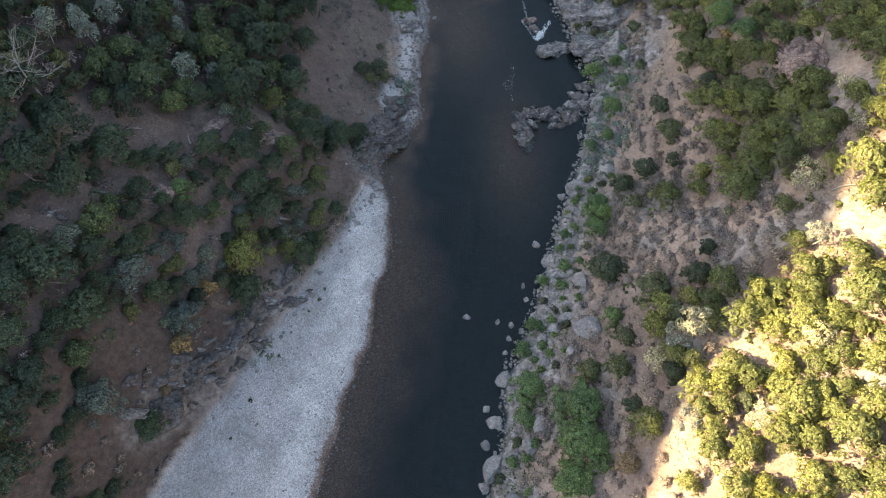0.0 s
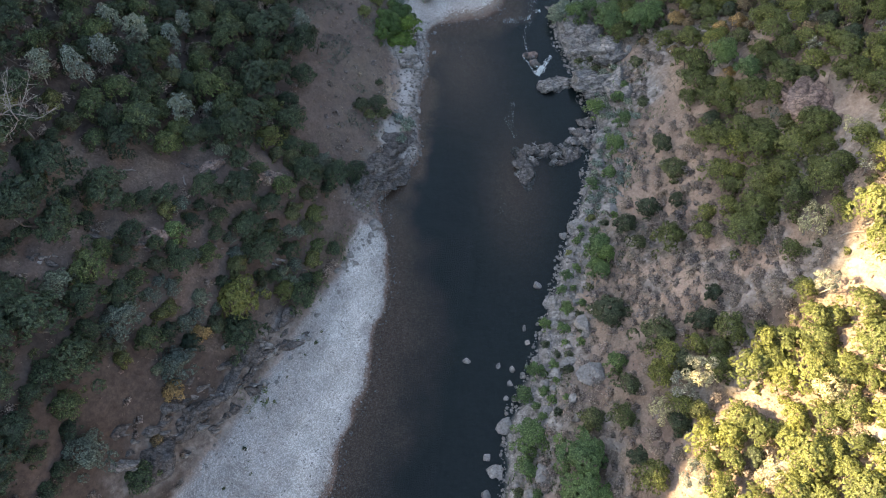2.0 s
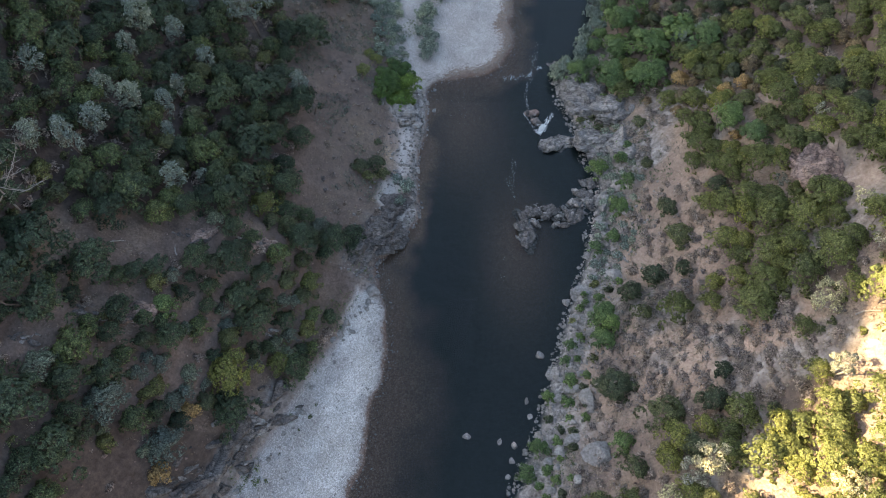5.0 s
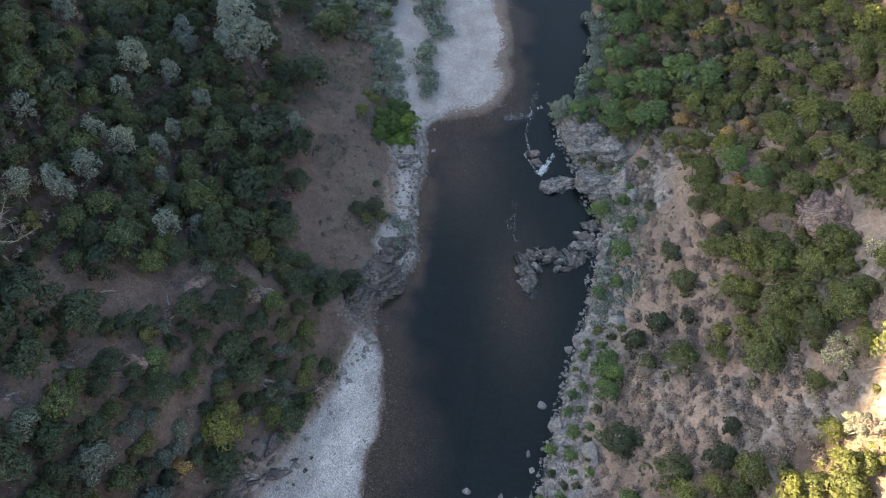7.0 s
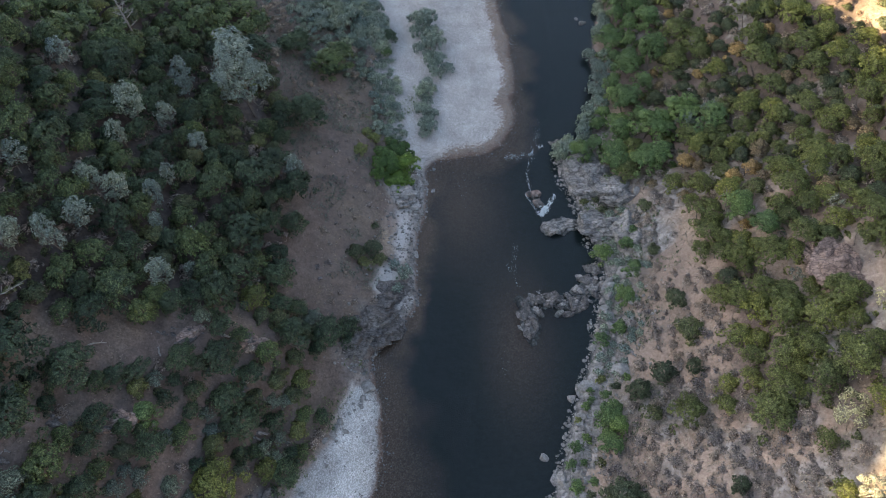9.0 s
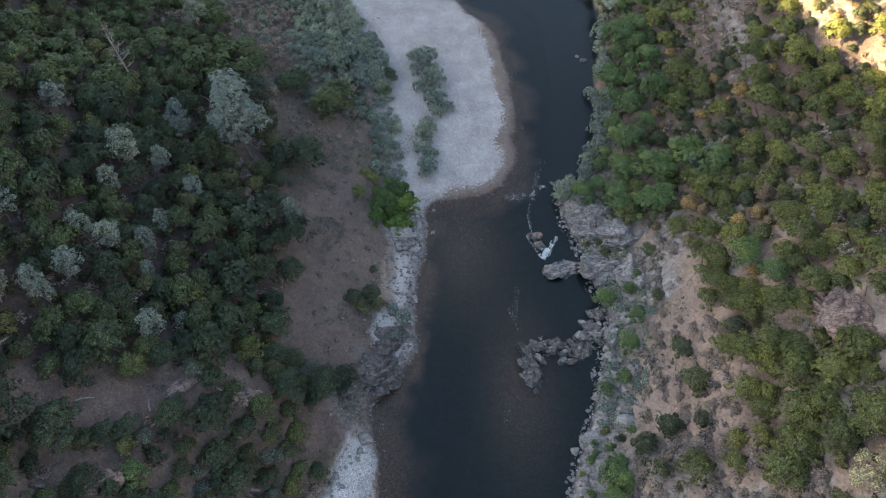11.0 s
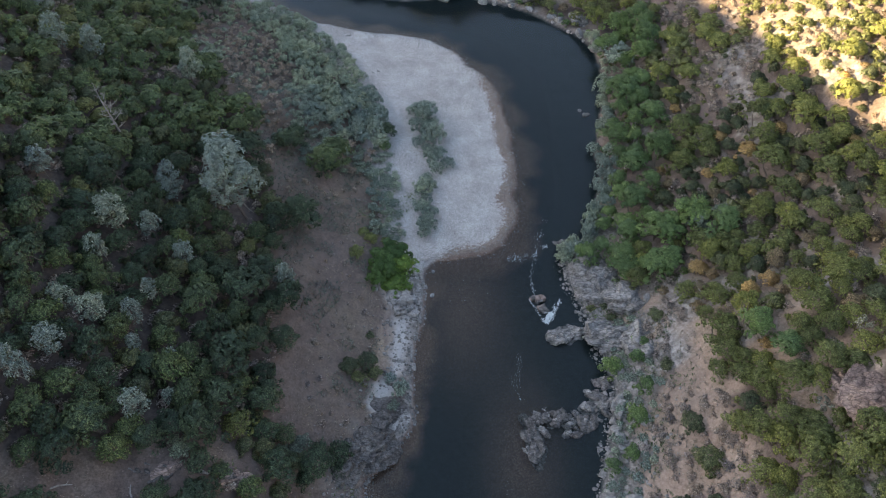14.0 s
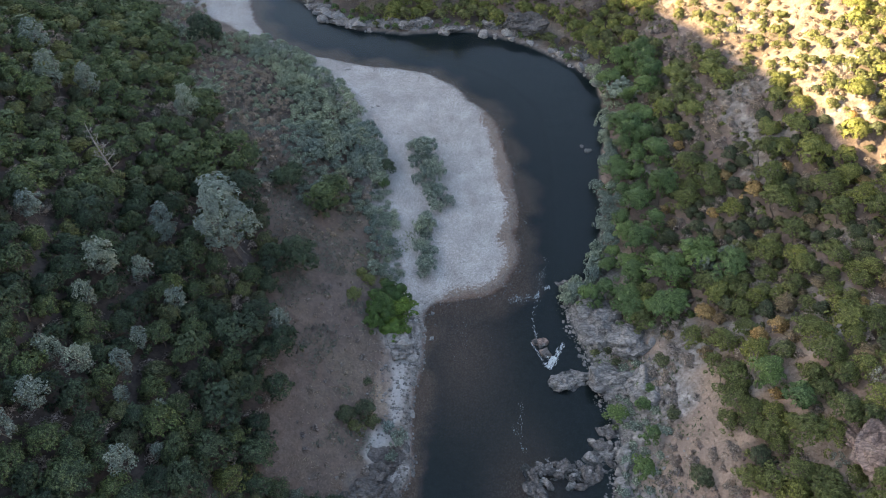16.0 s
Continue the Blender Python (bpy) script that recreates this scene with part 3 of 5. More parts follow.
def snag(name, rng, top, reach, branches):
    """A dead standing tree: a trunk and bare forked limbs."""
    root = new(name)
    part("trunk", mesh_of("trunk", *woody(rng, top, 0.3, 0.017 * top, 0, 0.3, 0.05, 0.5), DEADWOOD), root)
    for k in range(branches):
        t = 0.3 + 0.65 * k / branches
        a, r = k * 2.4 + rng.uniform(-0.4, 0.4), reach * rng.uniform(0.6, 1.0) * (1.1 - 0.6 * t)
        base = Vector((0.5 * t * math.sin(3 * t + top), 0.5 * t * math.cos(4 * t), t * top))
        tip = base + Vector((math.cos(a) * r, math.sin(a) * r, r * rng.uniform(0.3, 0.8)))
        g = 0.0085 * top * (1.05 - 0.7 * t)
        pieces = [limb([base, base.lerp(tip, 0.5) + Vector((0, 0, -0.06 * r)), tip], [g, g * 0.7, g * 0.25], 4)]
        for j in range(9):
            s = base.lerp(tip, 0.25 + 0.08 * j)
            w = Vector((rng.normal(), rng.normal(), rng.uniform(0.1, 1.0))).normalized() * r * rng.uniform(0.2, 0.45)
            pieces.append(limb([s, s + w * 0.6, s + w], [g * 0.5, g * 0.35, g * 0.15], 3))
        part("branch", mesh_of("branch", *joined(pieces), DEADWOOD), root)
    return root


# ---- the plants that stand out: x, y and breadth of crown ----
WEST_OAKS = [(-47.6, 79.1, 8.1), (-38, 81.3, 5.9), (-27.5, 88.2, 6.6), (-57.6, 59.6, 8.8), (-50.5, 65.5, 8.1), (-49.7, 52.9, 7.7), (-39.8, 57.6, 5.8),
    (-32.3, 71.1, 7.8), (-19, 80.7, 7.4), (-23.9, 78.2, 6.2), (-33.2, 76.4, 4.4), (-30, 64, 8.9), (-31.5, 66.5, 6.9), (-38, 70.7, 5.4), (-53.4, 43.7,
    9.2), (-56.4, 40.3, 6.9), (-48.9, 39.3, 7.4), (-52.4, 29.6, 6.3), (-49.3, 34, 6), (-53.7, 25, 7.2), (-43.5, 27.8, 5.5), (-31.8, 49.6, 7.2),
    (-42.4, 45.6, 5.5), (-55.2, 34.3, 6.3), (-51.8, 37.3, 5.2), (-46.1, 59.5, 4.7), (-57, 46.5, 6.2), (-46.3, 50.7, 5.5), (-47.6, 78.9, 8.3), (-32.9,
    94, 9.5), (-26.5, 100.7, 5.2), (-33.1, 108.1, 10.1)]
WEST_OAKS_MORE = [(-64.2, 111.5, 8), (-57, 110.2, 7.5), (-27.5, 130.2, 8.4), (-44.6, 128.6, 7.7), (-27.5, 90.6, 5.4), (-24.9, 148.2, 8.6), (-32.9,
    150.9, 8)]
WEST_OAKS += WEST_OAKS_MORE
EAST_OAKS = [(38.1, 66.5, 6.6), (44.2, 70.1, 4.1), (43.3, 66.4, 4), (46.9, 63, 7.6), (51.3, 57.7, 3.7), (57.6, 61.6, 4.5), (59.2, 58, 7.8), (59.2,
    53.4, 7.2), (50.6, 50.2, 3.8), (46.9, 77.3, 5.8), (32.9, 43.8, 6.1), (41.7, 46.6, 5.2), (42.6, 39.8, 6.1), (45.5, 40.7, 5.2), (49.1, 38.4, 8.2),
    (54.9, 38.9, 9), (37.5, 30.5, 5.2), (41.3, 30.6, 5.2), (35.6, 23.7, 5), (42.6, 22.6, 6.9), (45, 26.9, 7.4), (48.2, 26.9, 4.9), (48.7, 21.5, 7.2),
    (53.6, 30.3, 5.8), (51.9, 24.6, 6.4), (28.9, 26.3, 5.2), (26.5, 35.9, 4.4), (36.5, 16.7, 6), (32, 17.7, 4), (44.2, 16.8, 6.4), (47.9, 16.4, 4.8),
    (52.2, 37.6, 6)]
EAST_OAKS_MORE = [(49.1, 31.7, 4.6), (51.2, 71.4, 6.6), (51.8, 77.7, 7.3), (56.6, 76.1, 7.7), (56.5, 67.5, 6.8), (53.1, 71.1, 6), (46.6, 69.5, 5.1)]
EAST_OAKS += EAST_OAKS_MORE
WEST_GREEN = [(-40.8, 61.9, 4.6), (-32.2, 55.2, 8.7), (-30.3, 83.9, 4.7), (-26.7, 59.1, 4.5), (-22.5, 72.7, 4.1)]
GREY_SHRUBS = [(-47.7, 28.6, 7.5), (-39.3, 43.5, 6), (-46, 47.5, 6.8), (-53, 49.9, 5.4)]
TURNING = [(-40.2, 39.6, 5.1), (-37.4, 48.7, 4.2), (25.8, 21.6, 4.3), (-42, 32.9, 2.8), (47.6, 118.0, 4.8), (46.9, 112.8, 4.6), (47.8, 105.6, 4.8),
    (45.4, 109.4, 3.6), (52.5, 108.3, 4.6), (56.1, 110.8, 4.4), (58.6, 114.7, 5.0), (60.2, 106.1, 4.0), (64.6, 117.5, 4.2), (51.9, 97.6, 2.6), (72.5, 110.6, 5.2), (67.9, 133, 4.4),
    (61, 143.3, 4.6), (57.8, 150.4, 4.2), (66.9, 146.5, 4.3)]
PINES = [(-52.3, 113, 6.4), (-48.4, 114.4, 4.8), (-52.8, 106.3, 3.9), (-43, 111.9, 4.5), (-54.1, 96.1, 4.7), (-50.4, 95, 5), (-45.9, 96.9, 4.3),
    (-45.9, 102.1, 3.4), (-45.4, 92.8, 3.5), (-53.8, 88.6, 4.9), (-55.5, 83.4, 5.3), (-39.6, 85.8, 3), (-42.1, 82.3, 4.6), (-27.8, 111.9, 4.9),
    (-62.7, 94.6, 4), (-48.8, 126.1, 5.2), (-60.7, 82.8, 4.6), (-40.7, 92.1, 2.9), (-76.6, 158.6, 6.4), (-71.9, 162.2, 6.5), (-53.6, 161.6, 6.3),
    (-64, 119.2, 5.5), (-49.6, 127.7, 5.3), (-84.4, 171.5, 6.2)]
EAST_SCRUB = [(38.8, 49, 5.7), (32.7, 48.3, 5.8), (27.3, 54.6, 6.9), (22.5, 36.2, 5.4), (27.6, 40.7, 4.5), (41.4, 81.4, 5.3), (40.4, 87.9, 4.7),
    (40.7, 74.2, 4.2), (32.4, 72.2, 5.3), (36.5, 74.9, 5.4), (33.6, 67.7, 4.1), (35, 42.2, 4.4), (40.9, 53.4, 3.7), (35.7, 34.5, 4.3), (32.9, 33.5,
    3.9)]
BUCKEYES = [(53.5, 60.5, 5.9), (35.9, 39, 6.5), (33.5, 38.5, 4.8), (30.3, 35.7, 5.4), (32.8, 25.7, 5.1), (49, 34.8, 5.9), (41.1, 24.9, 4.1), (52.2,
    49, 5.4)]
BANK_GREEN = [(27.8, 66.6, 5), (28.3, 69.9, 3.7), (20.2, 30.5, 8.5), (20.1, 24.9, 8.8), (18.8, 20, 7.4), (13.7, 35, 5.8), (15.4, 46.2, 4.1), (13.3,
    42.3, 3.6), (12.9, 30.3, 4.1), (17.4, 54.9, 3), (21.4, 57.5, 3), (27.1, 45.2, 3.7), (33.4, 91.9, 4.6), (30.8, 102.1, 4.4), (35.4, 96.9, 3.8),
    (31.6, 85.2, 3.8), (35.1, 103.1, 3.6), (27.1, 67.9, 5.3), (27.3, 63.7, 4.7), (42.8, 128.6, 9.2), (43.2, 121.4, 7.6), (52.8,
    126.7, 8.6), (48.5, 130.6, 8.7), (40, 138.6, 7.8), (37.1, 130.4, 6.9), (35.6, 122.6, 7.2), (40.6, 120.6, 8.3), (41.3, 149, 8.1), (39.3, 160.8,
    8.6), (50.9, 100.5, 7.4), (53.8, 95.3, 6.2)]
VINES = [(-9.9, 126.9, 7.3), (-11, 123.8, 7.2), (-8.1, 123.8, 6.6), (-12.5, 119.8, 4.7), (-9.1, 119.8, 5.9)]
BAR_WILLOWS = [(44.6, 190.2, 9), (-4, 170, 8.3), (-2.5, 162.2, 7.1), (-1.8, 155.8, 5.7), (-4.5, 140.1, 5.3), (-3.2, 135.9, 5.2),
    (-4, 145.5, 4.8)]
TERRACE_OAKS = [(-12.9, 163.4, 5), (-23.6, 152.5, 8), (-63.5, 208.3, 13.9), (-32.1, 155.1, 7.5), (-24.7, 146.6, 6)]


# ---- planting ----
KINDS = {
    "oak": ("oak_tree", "dark green round-crowned oak on the shaded slope", "tree", "oaks of the west slope"),
    "oak_east": ("live_oak", "olive green live oak on the dry east slope", "tree", "oaks of the east slope"),
    "scrub": ("scrub_oak", "low grey-green scrub oak on dry soil", "shrub", "scrub oaks on the slopes"),
    "gold": ("buckeye_shrub", "shrub with orange-brown drying leaves", "shrub", "turning shrubs"),
    "willow": ("willow_tree", "bright green leafy willow near the river", "tree", "riverside willows"),
    "vine": ("grape_thicket", "vivid green wild grape mound over rocks", "shrub", "grape thicket"),
    "sage": ("sandbar_willow", "silvery grey-green willow bush on the river terrace", "shrub", "willow bushes"),
    "brush": ("dry_brush", "leafless grey-brown dry brush on bare soil", "shrub", "dry brush"),
    "pine": ("gray_pine", "pale blue-grey foothill pine with open crown", "tree", "gray pines"),
    "grey": ("grey_shrub", "rounded grey-green shrub on the west slope", "shrub", "grey shrubs"),
    "pale": ("buckeye_tree", "pale silvery half-bare tree on dry slope", "tree", "pale trees"),
}
PROTOS, USED = {}, {}
for n, (key, (name, *_)) in enumerate(KINDS.items()):
    PROTOS[key] = [plant(name, np.random.default_rng(100 * n + k), {"oak_east": "live"}.get(key, key)) for k in range({"oak": 5, "oak_east": 4, "gold": 2, "vine": 2, "pale": 2}.get(key, 3))]
    USED[key] = 0
TAKEN = {}


def crowded(x, y, r, share):
    """Whether a crown of radius r would stand inside those already there."""
    cx, cy = int(x // 6), int(y // 6)
    for i in range(cx - 1, cx + 2):
        for j in range(cy - 1, cy + 2):
            for a, b, q in TAKEN.get((i, j), ()):
                if (x - a) ** 2 + (y - b) ** 2 < (share * (r + q)) ** 2:
                    return True
    return False


def grow(key, x, y, z, wide, tall=1.0, claim=True):
    g = np.random.default_rng(int(abs(x) * 977 + abs(y) * 131) + USED[key])
    protos = PROTOS[key]
    src = protos[USED[key] % len(protos)]
    m = Matrix.LocRotScale((x, y, z - 0.1), Euler((g.normal() * 0.05, g.normal() * 0.05, g.uniform(0, 6.28))),
                           (wide * g.uniform(0.84, 1.16), wide * g.uniform(0.84, 1.16), wide * tall * g.uniform(0.8, 1.25)))
    if USED[key] < len(protos):
        ob = src
    else:
        ob = copy_thing(src, Matrix.Identity(4))
    ob.matrix_basis = m
    tagged(ob, *KINDS[key][1:])
    USED[key] += 1
    if claim:
        TAKEN.setdefault((int(x // 6), int(y // 6)), []).append((x, y, wide / 2))
    return ob


def plant_all(key, rows, tall=1.0, size=1.0):
    zs = many_heights([r[:2] for r in rows])
    for (x, y, wide), z in zip(rows, zs):
        grow(key, x, y, max(z, 0.1), wide * size, tall)


def many_heights(xy):
    p = np.array(xy, float)
    return land(p[:, 0], p[:, 1])[0]


plant_all("pine", [(-38.0, 128.0, 11.5)], 1.0)
plant_all("pine", PINES, 1.2, 0.86)
plant_all("oak", WEST_OAKS, size=0.95)
plant_all("oak_east", EAST_OAKS, size=0.95)
plant_all("willow", WEST_GREEN[:1], 0.7)
plant_all("oak_east", WEST_GREEN[1:], 0.8)
plant_all("sage", [(-7.0, 97.0, 3.8), (-8.2, 94.0, 2.6), (-9.0, 99.5, 2.2)])
plant_all("scrub", [(-13.2, 101.8, 5.0), (-16.0, 100.2, 4.4), (-11.6, 100.0, 3.4), (-14.2, 98.2, 3.2), (-13.0, 107.5, 2.0)], 0.6)
plant_all("oak_east", [(-16.9, 125.3, 3.4), (-14.3, 130.2, 3.2), (-16.1, 131.8, 2.6), (-11.6, 130.6, 2.6)], 0.6)
plant_all("grey", GREY_SHRUBS, 0.85)
plant_all("grey", [(49.2, 129.0, 5.6), (53.4, 129.8, 5.2)], 1.3)
plant_all("gold", TURNING)
plant_all("scrub", EAST_SCRUB)
plant_all("pale", BUCKEYES)
plant_all("willow", BANK_GREEN, 0.8)
plant_all("vine", VINES)
plant_all("scrub", [(-31.0, 33.6, 1.0), (-27.2, 41.2, 0.8), (-21.4, 51.6, 0.9), (-23.0, 49.4, 0.6), (-20.6, 53.6, 0.7), (-33.4, 27.6, 0.7), (-25.6, 45.4, 0.6), (-29.6, 29.8, 0.6)], 0.6)
plant_all("willow", [(-13.3, 158.5, 3.6)], 1.1)
plant_all("sage", BAR_WILLOWS)
more = np.random.default_rng(77)
plant_all("sage", [(-3.4 + more.normal() * 1.3 + 0.12 * (163 - y), y, 3.2 + 1.6 * more.uniform()) for y in np.linspace(152, 174, 12)] +
          [(-3.6 + more.normal() * 0.9 + 0.1 * (141 - y), y, 2.8 + 1.4 * more.uniform()) for y in np.linspace(134, 149, 9)])
plant_all("oak", TERRACE_OAKS, size=0.85)

BAR_EDGE = ([118, 131, 140, 155, 165, 179, 197, 212], [-6, -7.1, -8.4, -10, -12.4, -17.3, -26, -40])


BARE = ((-51, 70, 8.5, 4.2), (-37, 74.5, 6, 3), (-45, 62.5, 8, 2.8), (-42, 38, 3.5, 4), (-43.5, 27, 5, 12), (-56, 52.5, 3.5, 3), (-29, 78, 4, 2.5))


EAST_OPEN = ((56, 51, 6, 3.2), (43, 35, 6.5, 1.7), (32.5, 24, 5, 2.8), (40, 19.6, 3.5, 1.4), (60.2, 86.4, 3.4, 3.4), (62.6, 82.2, 3.8, 3.8), (65.2, 78.0, 3.4, 3.4))


def bare(x, y, patches=BARE):
    return any(((x - a) / p) ** 2 + ((y - b) / q) ** 2 < 1 for a, b, p, q in patches)


def choose(x, y, z, d, n, q, woods):
    """What grows at a place: kind, breadth, height, closeness; n: patchiness, q: chance, woods: how wooded."""
    west = not east_of(x, y)
    if d < (0.6 if not 126 < y < 204 else -0.4) or (y > 205 and x < -30 and d < 3):
        return None
    if west:
        if y > 118 and x > np.interp(y, *BAR_EDGE) - 1.0:
            return None
        if z < 2.2 and y < 118:
            return None
        if x < -50 and 218 < y and d < 14:
            return None
        if woods > 0.5 + 0.3 * n and not (y > 150 and n < -0.45):
            return ("oak", 4.6 + 4.0 * q * q + 1.0 * (n > 0.2), 1.2, 0.57) if q < 0.86 else ("scrub", 3 + 2 * q, 1.2, 0.60)
        if y < 84:
            if ((x + 43.5) / 5) ** 2 + ((y - 27) / 12) ** 2 < 1:
                return ("brush", 1.3 + 2 * q, 0.8, 0.9) if q < 0.5 else None
            if n < -0.42 and (x > -48 or y > 60) or bare(x, y) or x > along(WEST_FOOT, 1, np.array(y)) - (8 if 26 < y < 58 else 2):
                return None
            return ("oak", 3.0 + 14 * q * q, 0.9, 0.54) if q < (0.5 if x > -48 else 0.85) else ("grey", 2.4 + 3.6 * (q - 0.5) * 2, 0.85, 0.54) if q < 0.66 else ("scrub", 2.4 + 3.0 * (q - 0.5) * 2, 1.0, 0.54) if q < 0.92 else ("brush", 2.4, 1.0, 0.7)
        if y > 132 and z < 12:
            edge = np.interp(y, *BAR_EDGE)
            if y > 160 and x > edge - 17:
                return ("sage", 3.2 + 2.8 * q, 1.15, 0.50)
            if x > edge - 7 or n > 0.2 and y > 148:
                return ("sage", 1.7 + 2.4 * q * q, 0.95, 0.54) if q < 0.82 else ("brush", 1.4 + 1.2 * q, 0.8, 0.7)
            if y < 151:
                return ("brush", 0.9 + 1.4 * q, 0.7, 1.3) if q < 0.7 else None
            return ("sage", 1.1 + 1.6 * q, 0.7, 0.74) if q < 0.45 else ("brush", 1.2 + 1.4 * q, 0.7, 0.66)
        return ("brush", 0.9 + 1.4 * q, 0.7, 1.5) if q < 0.7 else None
    # east side
    if 126 < y < 204 and d < 11:
        return ("sage", 3.0 + 2.5 * q, 1.3, 0.50) if d < 2.6 and q < 0.8 else ("willow", 4.2 + 4.4 * q, 1.0, 0.56)
    if y > 204:
        if x > 58 and (n < 0.3 or q > 0.3):
            return None if n < -0.4 else ("brush", 1.5 + 1.6 * q, 0.8, 0.8) if q < 0.5 else ("scrub", 2.0 + 1.8 * q, 0.8, 0.8)
        if d < 4.5:
            return ("willow", 2.0 + 2.4 * q, 0.8, 0.9) if q < 0.4 else ("scrub", 1.6 + 2 * q, 0.8, 0.9) if q < 0.7 and d > 1.5 else None
        return (("oak_east", 4.0 + 4.5 * q, 0.9, 0.66) if q < 0.6 else ("gold", 2.5 + 2 * q, 0.8, 0.7) if q > 0.9 else ("scrub", 3.2 + 2 * q, 1.0, 0.66)) if n > -0.42 else None
    if d < 7:
        if 76 < y < 112:
            return ("sage", 1.6 + 1.6 * q, 0.8, 0.7) if q < 0.62 else ("willow", 1.8 + 2 * q, 0.7, 0.85)
        return ("willow", 1.4 + 2.4 * q, 0.7, 0.95) if q < 0.5 else ("scrub", 1.5 + q, 0.8, 0.95) if q < 0.75 else None
    if bare(x, y, EAST_OPEN):
        return ("brush", 1.0 + q, 0.7, 1.2) if q < 0.25 and y < 60 else None
    if y < 47:
        dense = x > 31 + 0.1 * (47 - y)
    elif y < 66:
        dense = x > 62
    elif y < 97:
        dense = x > 45 + 0.08 * (97 - y)
    else:
        dense = x > np.interp(y, [97, 110, 118, 132, 200], [47, 45, 37, 37, 41])
    if dense and x > np.interp(y, [130, 138, 151, 173, 190], [88, 80, 73, 68, 63]) and n < 0.5 and q > 0.1:
        return None if n < -0.35 else ("brush", 1.4 + 1.4 * q, 0.8, 0.75) if q < 0.5 else ("scrub", 1.6 + 1.8 * q, 0.8, 0.78)
    if dense:
        if n < (-0.75 if y < 140 else -0.5):
            return ("brush", 1.6 + 1.5 * q, 0.9, 1.0) if q < 0.5 else None
        if y > 124 and x > 42 and q < 0.3:
            return ("scrub", 2.8 + 6 * q, 1.0, 0.48) if q < 0.24 else ("brush", 1.8 + 2 * q, 1.0, 0.6)
        if y > 96 and q > 0.89:
            return ("gold", 2.2 + 2.5 * (q - 0.89) * 9, 0.9, 0.66)
        if y < 47 and 0.4 < q < 0.86:
            return ("scrub", 2.0 + 2.0 * q, 0.9, 0.75) if q < 0.6 else None
        if y < 97 and q > 0.86:
            return ("pale", 3.2, 1.0, 0.8)
        return ("oak_east", 3.8 + 4.6 * q, 1.1, 0.52) if q < 0.72 else ("scrub", 3.0 + 1.8 * q, 1.0, 0.62)
    if n > (0.12 if y < 88 else -0.3):
        return ("brush", 1.5 + 2.4 * q, 0.85, 0.56) if q < 0.9 else ("scrub", 1.6 + 2 * q, 0.9, 0.8)
    return ("scrub", 1.2 + 1.6 * q, 0.8, 1.8) if q < 0.12 else ("brush", 0.9 + 1.2 * q, 0.6, 1.5) if q < 0.6 else None


gen = np.random.default_rng(5)
CAND = gen.uniform((-128, 12), (112, 262), (80000, 2))
CAND_Q = gen.uniform(0, 1, len(CAND))
CAND_Z, CAND_D = land(CAND[:, 0], CAND[:, 1])
CAND_N = fractal(CAND[:, 0], CAND[:, 1], 15, 131, 3)
CAND_W = forest(CAND[:, 0], CAND[:, 1])
LIMIT = {"grey": 60, "oak": 300, "oak_east": 300, "scrub": 300, "brush": 300, "sage": 290, "willow": 200, "gold": 110, "pale": 24}
WILD, FAR = [], []
for (x, y), z, d, n, q, woods in zip(CAND, CAND_Z, CAND_D, CAND_N, CAND_Q, CAND_W):
    if x < -0.42 * (y + 95) - 22 or x > 0.42 * (y + 95) + 12:
        continue
    pick = choose(x, y, z, d, n, q, woods)
    if not pick or crowded(x, y, pick[1] / 2, pick[3]):
        continue
    TAKEN.setdefault((int(x // 6), int(y // 6)), []).append((x, y, pick[1] / 2))
    WILD.append((x * x + (y - 75) ** 2, x, y, z, pick))
for _, x, y, z, pick in sorted(WILD, key=lambda row: row[0]):
    if USED[pick[0]] < LIMIT[pick[0]]:
        grow(pick[0], x, y, z, pick[1], pick[2], claim=False)
    else:
        FAR.append((x, y, z, pick[1], pick[0]))

# low growth under and between the trees
UNDER = []
for (x, y), z, d, n, q, woods in zip(CAND[::-1], CAND_Z[::-1], CAND_D[::-1], CAND_N[::-1], CAND_Q[::-1], CAND_W[::-1]):
    if len(UNDER) > 4900:
        break
    if d < 4 or z < 2.4 or x < -0.42 * (y + 95) - 12 or x > 0.42 * (y + 95) + 6:
        continue
    side = east_of(x, y)
    if not side and (82 < y < 160 and woods < 0.4 or y > 160 and woods < 0.3):
        continue
    if side and (y < 66 or 66 < y < 100 and x < 45) and (x < 34 or 47 < y < 66) and q < 0.22:
        continue
    if not side and y < 84 and (26 < y < 58 and x > along(WEST_FOOT, 1, np.array(y)) - 8 or n < -0.25 or bare(x, y) or q < 0.4):
        continue
    if side and bare(x, y, EAST_OPEN) or side and y < 47 and q < 0.5:
        continue
    if side and 47 < y < 118 and x < 45 and n < 0.0:
        continue
    if side and y > 125 and x > np.interp(y, [130, 138, 151, 173, 190, 215], [88, 80, 73, 68, 63, 58]) and n < 0.45:
        continue
    wide = 1.1 + 1.6 * q
    if crowded(x, y, wide / 2, 0.44 if woods > 0.5 or side and y > 118 else 0.62):
        continue
    TAKEN.setdefault((int(x // 6), int(y // 6)), []).append((x, y, wide / 2))
    UNDER.append((x, y, z, wide, "brush" if q > 0.66 or side and (q > 0.5 or x < 45 and 47 < y < 118) else "scrub" if q > 0.3 else "oak_east" if side else "oak"))


